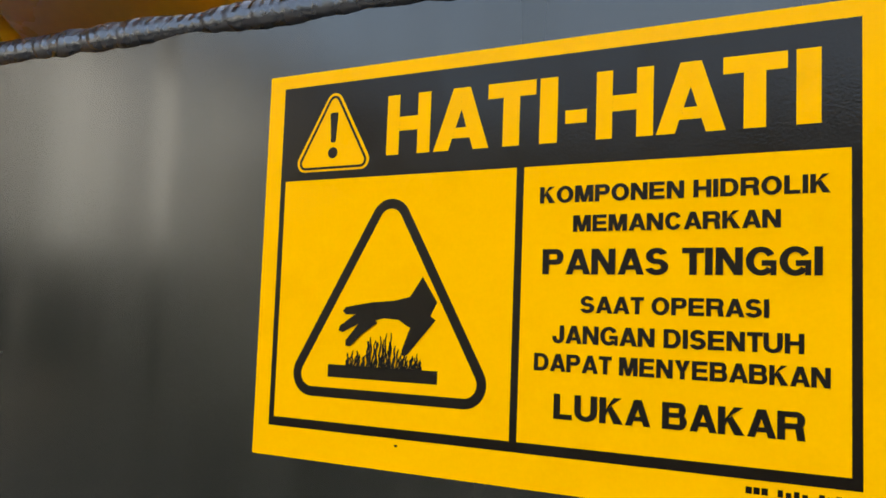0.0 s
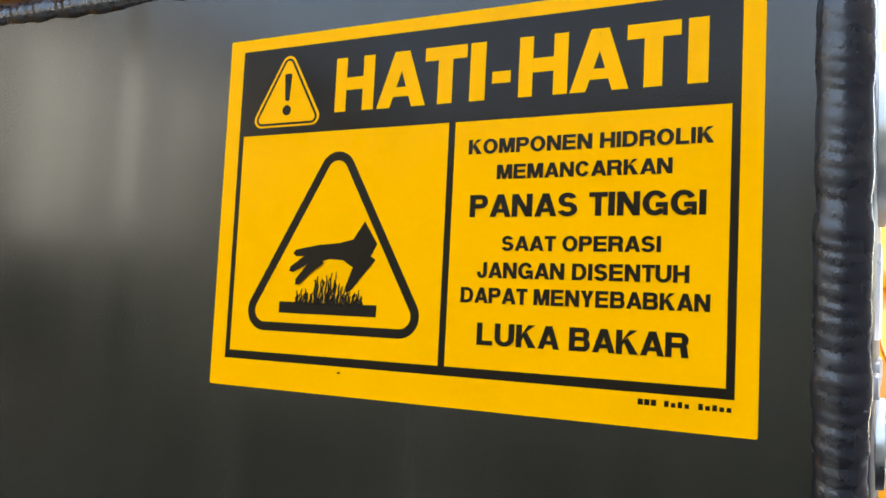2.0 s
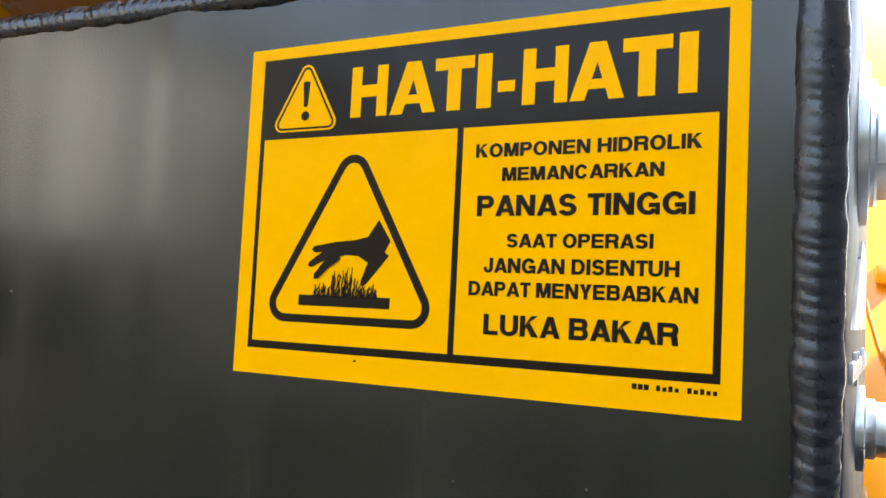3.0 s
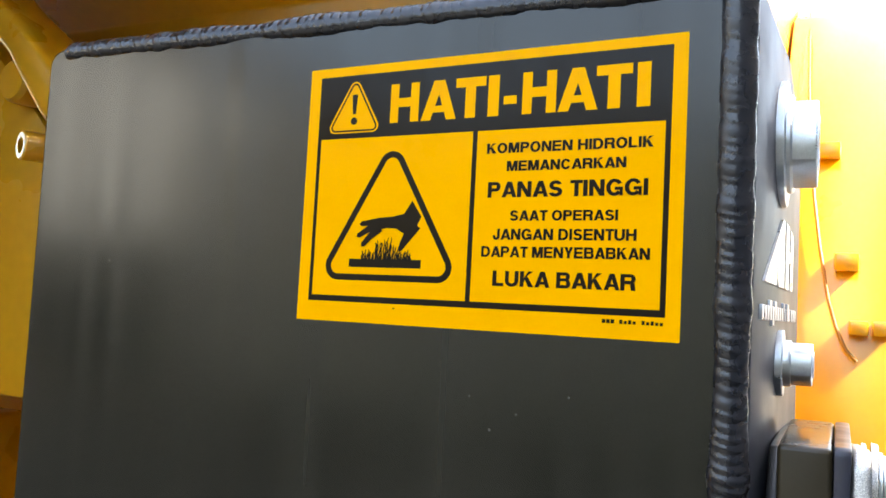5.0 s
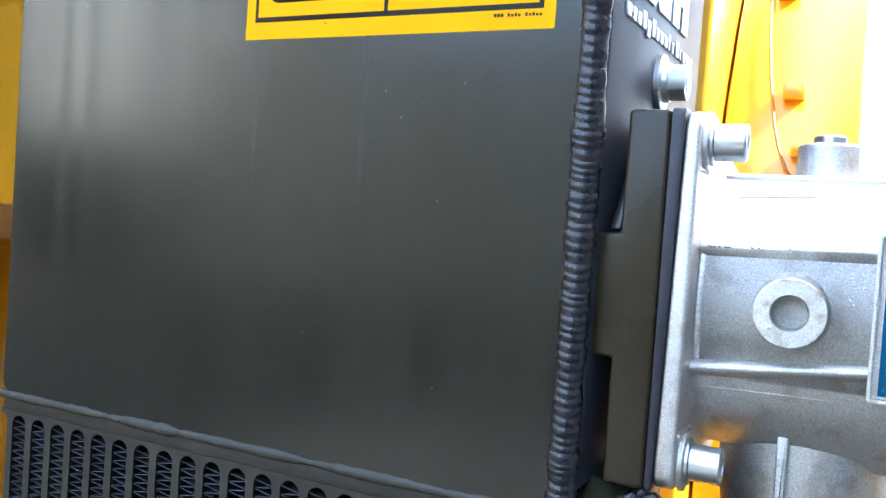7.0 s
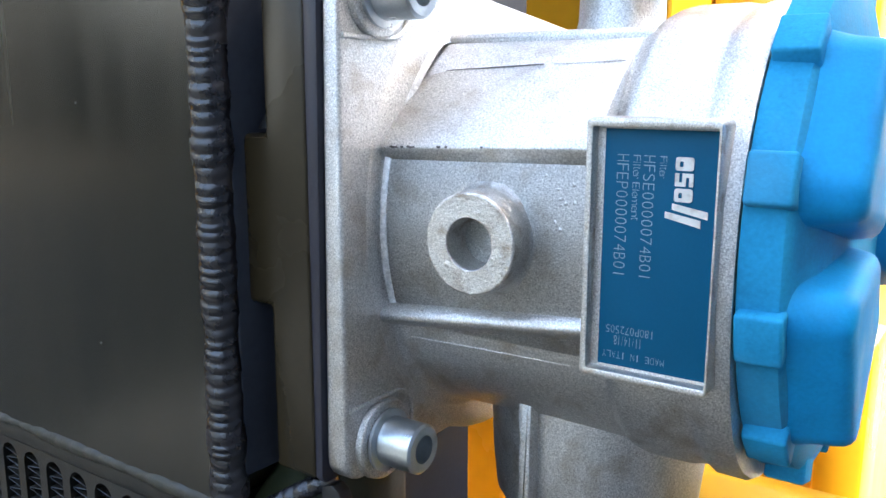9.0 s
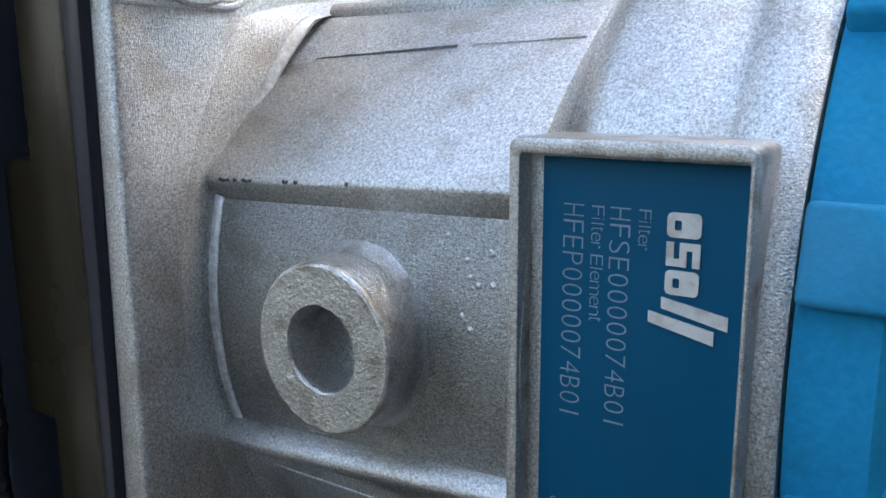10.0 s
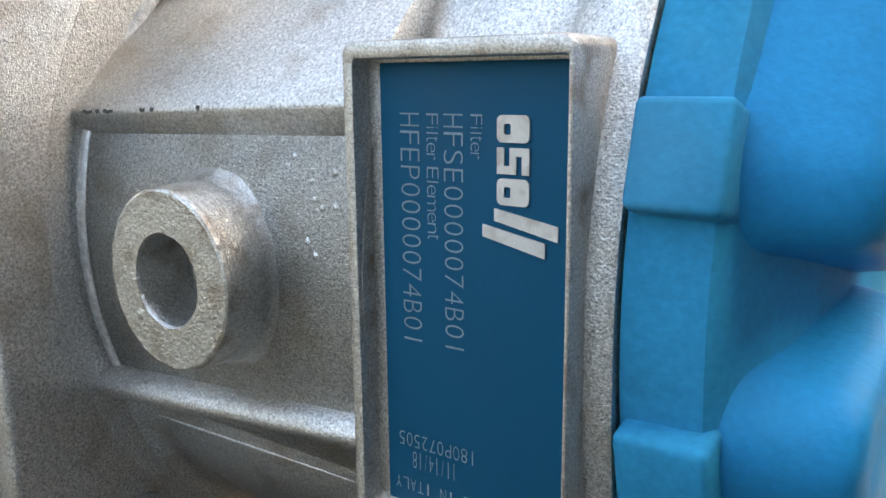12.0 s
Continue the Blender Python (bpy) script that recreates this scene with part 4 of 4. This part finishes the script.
part("port_plug", lathe([(1.3520, 0.0095), (1.3570, 0.0095), (1.3580, 0.0085), (1.3580, 0.005), (1.3535, 0.005), (1.3535, 0.0)], "z", (0.355, AY, 0), 40), ZINC, filt)
outer = round_poly(rect(0.3838, 0.4277, 1.2118, 1.2988), 0.0022, 4)
inner = round_poly(rect(0.3862, 0.4266, 1.2146, 1.2958), 0.0008, 4)
part("plate_frame", soften(ring_band(outer, inner, "y", 0.0322, 0.056), 0.0007, 2, 50), FRAME_METAL, filt, "raised cast frame")
part("plate_bed", box((0.3855, 0.0366, 1.2135), (0.4268, 0.056, 1.2965)), CAST_ALUMINIUM, filt)
plate = part("name_plate", box((0.3890, 0.0360, 1.2158), (0.4263, 0.0365, 1.2952), 0.0002), PLATE_BLUE, filt, "dark blue printed name plate")


def plate_words(text, x0, x1, z0, z1, turn):
    """Writing on the plate inside x0..x1, z0..z1: turn 'down' reads downwards, 'over' is upside down."""
    bm = lettering(text, text[:2] != "Fi", -0.018)
    for v in bm.verts:
        if turn == "down":
            x, z = x0 + (x1 - x0) * v.co.y, z1 - (z1 - z0) * v.co.x
        else:
            x, z = x1 - (x1 - x0) * v.co.x, z1 - (z1 - z0) * v.co.y
        v.co = Vector((x, 0.0359 - 0.00005 * v.co.z, z))
    part("lettering", bm, PLATE_INK, plate, smooth=False)


plate_words("Filter", 0.4077, 0.4099, 1.2800, 1.2870, "down")
plate_words("HFSE0000074B01", 0.4024, 0.4062, 1.2466, 1.2870, "down")
plate_words("Filter Element", 0.3989, 0.4013, 1.2660, 1.2870, "down")
plate_words("HFEP0000074B01", 0.3934, 0.3974, 1.2466, 1.2870, "down")
plate_words("18OP072505", 0.3918, 0.4085, 1.2272, 1.2298, "over")
plate_words("11/14/18", 0.3948, 0.4044, 1.2232, 1.2264, "over")
plate_words("MADE IN ITALY", 0.3908, 0.4123, 1.2185, 1.2208, "over")
# maker's mark as plain shapes: three rounded blocks and two slanted bars
for z0, z1, kind in ((1.2828, 1.2870, 0), (1.2779, 1.2820, 1), (1.2730, 1.2772, 0)):
    if kind == 0:
        bm = ring_band(round_poly(rect(0.4128, 0.4186, z0, z1), 0.0009, 4), round_poly(rect(0.4141, 0.4153, z0 + 0.0012, z1 - 0.0013), 0.0003, 4), "y", 0.0356, 0.0359)
    else:
        bm = prism([(0.4128, z0), (0.4163, z0), (0.4163, z0 + 0.0028), (0.4173, z0 + 0.0028), (0.4173, z0), (0.4186, z0), (0.4186, z1), (0.4151, z1), (0.4151, z1 - 0.0028), (0.4141, z1 - 0.0028), (0.4141, z1), (0.4128, z1)], "y", 0.0356, 0.0359)
    part("mark_block", bm, LOGO_INK, plate, smooth=False)
part("mark_bar", prism([(0.4123, 1.2724), (0.4123, 1.2704), (0.4237, 1.2680), (0.4237, 1.2704)], "y", 0.0356, 0.0359), LOGO_INK, plate, smooth=False)
part("mark_bar", prism([(0.4101, 1.2697), (0.4101, 1.2677), (0.4215, 1.2652), (0.4215, 1.2676)], "y", 0.0356, 0.0359), LOGO_INK, plate, smooth=False)
# lower port
PX, PY = 0.354, 0.120
part("lower_port", lathe([(1.205, 0.050), (1.170, 0.0490), (1.146, 0.0480), (1.128, 0.0460), (1.1225, 0.0430), (1.1205, 0.0400), (1.1205, 0.0)], "z", (PX, PY, 0), 64), CAST_ALUMINIUM, filt)
part("rib", prism([(0.3420, 1.188), (0.3485, 1.188), (0.3480, 1.142), (0.3462, 1.128), (0.3444, 1.128), (0.3426, 1.142)], "y", 0.0650, 0.09, 0.0015), CAST_ALUMINIUM, filt)

# blue end cover
cover = part("end_cover", tall(lathe([(0.4327, 0.0), (0.4327, 0.0868), (0.4455, 0.0860), (0.4472, 0.0840), (0.4485, 0.0795), (0.4520, 0.068), (0.4560, 0.045), (0.4575, 0.0)], "x", (0, AY, AZ), 96)), BLUE_PLASTIC, filt, "blue plastic end cover with grips")


def on_cover(bm, angle):
    """Turns a piece built at the cover's front edge round the cover's axis."""
    m = Matrix.Translation((0, AY, AZ)) @ Euler((radians(-angle), 0, 0)).to_matrix().to_4x4()
    bmesh.ops.transform(bm, matrix=m, verts=bm.verts)
    return bm


for i in range(12):
    part("lug", tall(on_cover(box((0.4330, -0.0910, -0.0078), (0.4478, -0.078, 0.0078), 0.0013, 3), 16 + 30 * i)), BLUE_PLASTIC, cover)
def grip_mesh():
    """A moulded lobe on the cover: a flared foot, steep sides and a flat top with rounded edges."""
    bm = bmesh.new()
    loops = []
    for off, x in ((0.0042, 0.4455), (0.0026, 0.4476), (0.0012, 0.4498), (0.0003, 0.4525), (-0.0004, 0.4560), (-0.0010, 0.4605), (-0.0016, 0.4632), (-0.0028, 0.4650), (-0.0046, 0.4660), (-0.0075, 0.4664)):
        wide, slim, far, near = 0.0332 + off, 0.0175 + off, 0.0815 + min(off, 0.0015), 0.0285 - off
        loops.append([bm.verts.new((x, y, z)) for y, z in round_poly([(-far, -wide), (-near, -slim), (-near, slim), (-far, wide)], 0.0105 + off, 8)])
    for p, q in zip(loops, loops[1:]):
        for k in range(len(p)):
            n = (k + 1) % len(p)
            bm.faces.new((p[k], p[n], q[n], q[k]))
    bm.faces.new(loops[-1])
    return bm


for angle in (32, -28, 182):
    part("grip", tall(on_cover(grip_mesh(), angle)), DEEP_BLUE, cover, "deep blue moulded grip")

# ---- hose under the filter ----
hose = thing("hose", (PX, PY, 0.62), "black rubber hose with a hexagon union nut", "hose")
part("union_nut", prism(hex_points(PX, PY, 0.069, 0), "z", 1.083, 1.1202, 0.003), RUBBER, hose, "large black hexagon nut")
part("pipe", lathe([(1.084, 0.0285), (1.07, 0.0280), (1.04, 0.0285), (0.62, 0.0285), (0.62, 0.0)], "z", (PX, PY, 0), 48, 0.0003), RUBBER, hose)
part("sealant", merge(*[lathe([(1.1195, 0.0035), (1.1215, 0.0030), (1.122, 0.0)], "z", (PX + dx, PY - 0.035, 0), 10) for dx in (0.010, 0.014, 0.017)]), SEALANT, hose)
clamp = thing("hose_clamp", (PX, PY, 1.05), "zinc plated bolt clamp round the black hose", "hose clamp")
part("band", lathe([(1.050, 0.0290), (1.050, 0.0300), (1.074, 0.0300), (1.074, 0.0290)], "z", (PX, PY, 0), 64), ZINC, clamp)
for x in (0.3490, 0.3735):
    part("barrel", lathe([(1.048, 0.0), (1.048, 0.0075), (1.0770, 0.0075), (1.0780, 0.0065), (1.0780, 0.0)], "z", (x, 0.0855, 0), 32), ZINC, clamp)
part("clamp_bolt", lathe([(0.313, 0.0), (0.313, 0.0036), (0.396, 0.0036), (0.396, 0.0)], "x", (0, 0.0815, 1.0655), 20), ZINC, clamp)
part("nut", prism(hex_points(0.0815, 1.0655, 0.0115, 0), "x", 0.392, 0.3995, 0.0006), ZINC, clamp)
part("sleeve", lathe([(0.381, 0.0), (0.381, 0.0058), (0.393, 0.0058), (0.393, 0.0)], "x", (0, 0.0815, 1.0655), 24), ZINC, clamp)
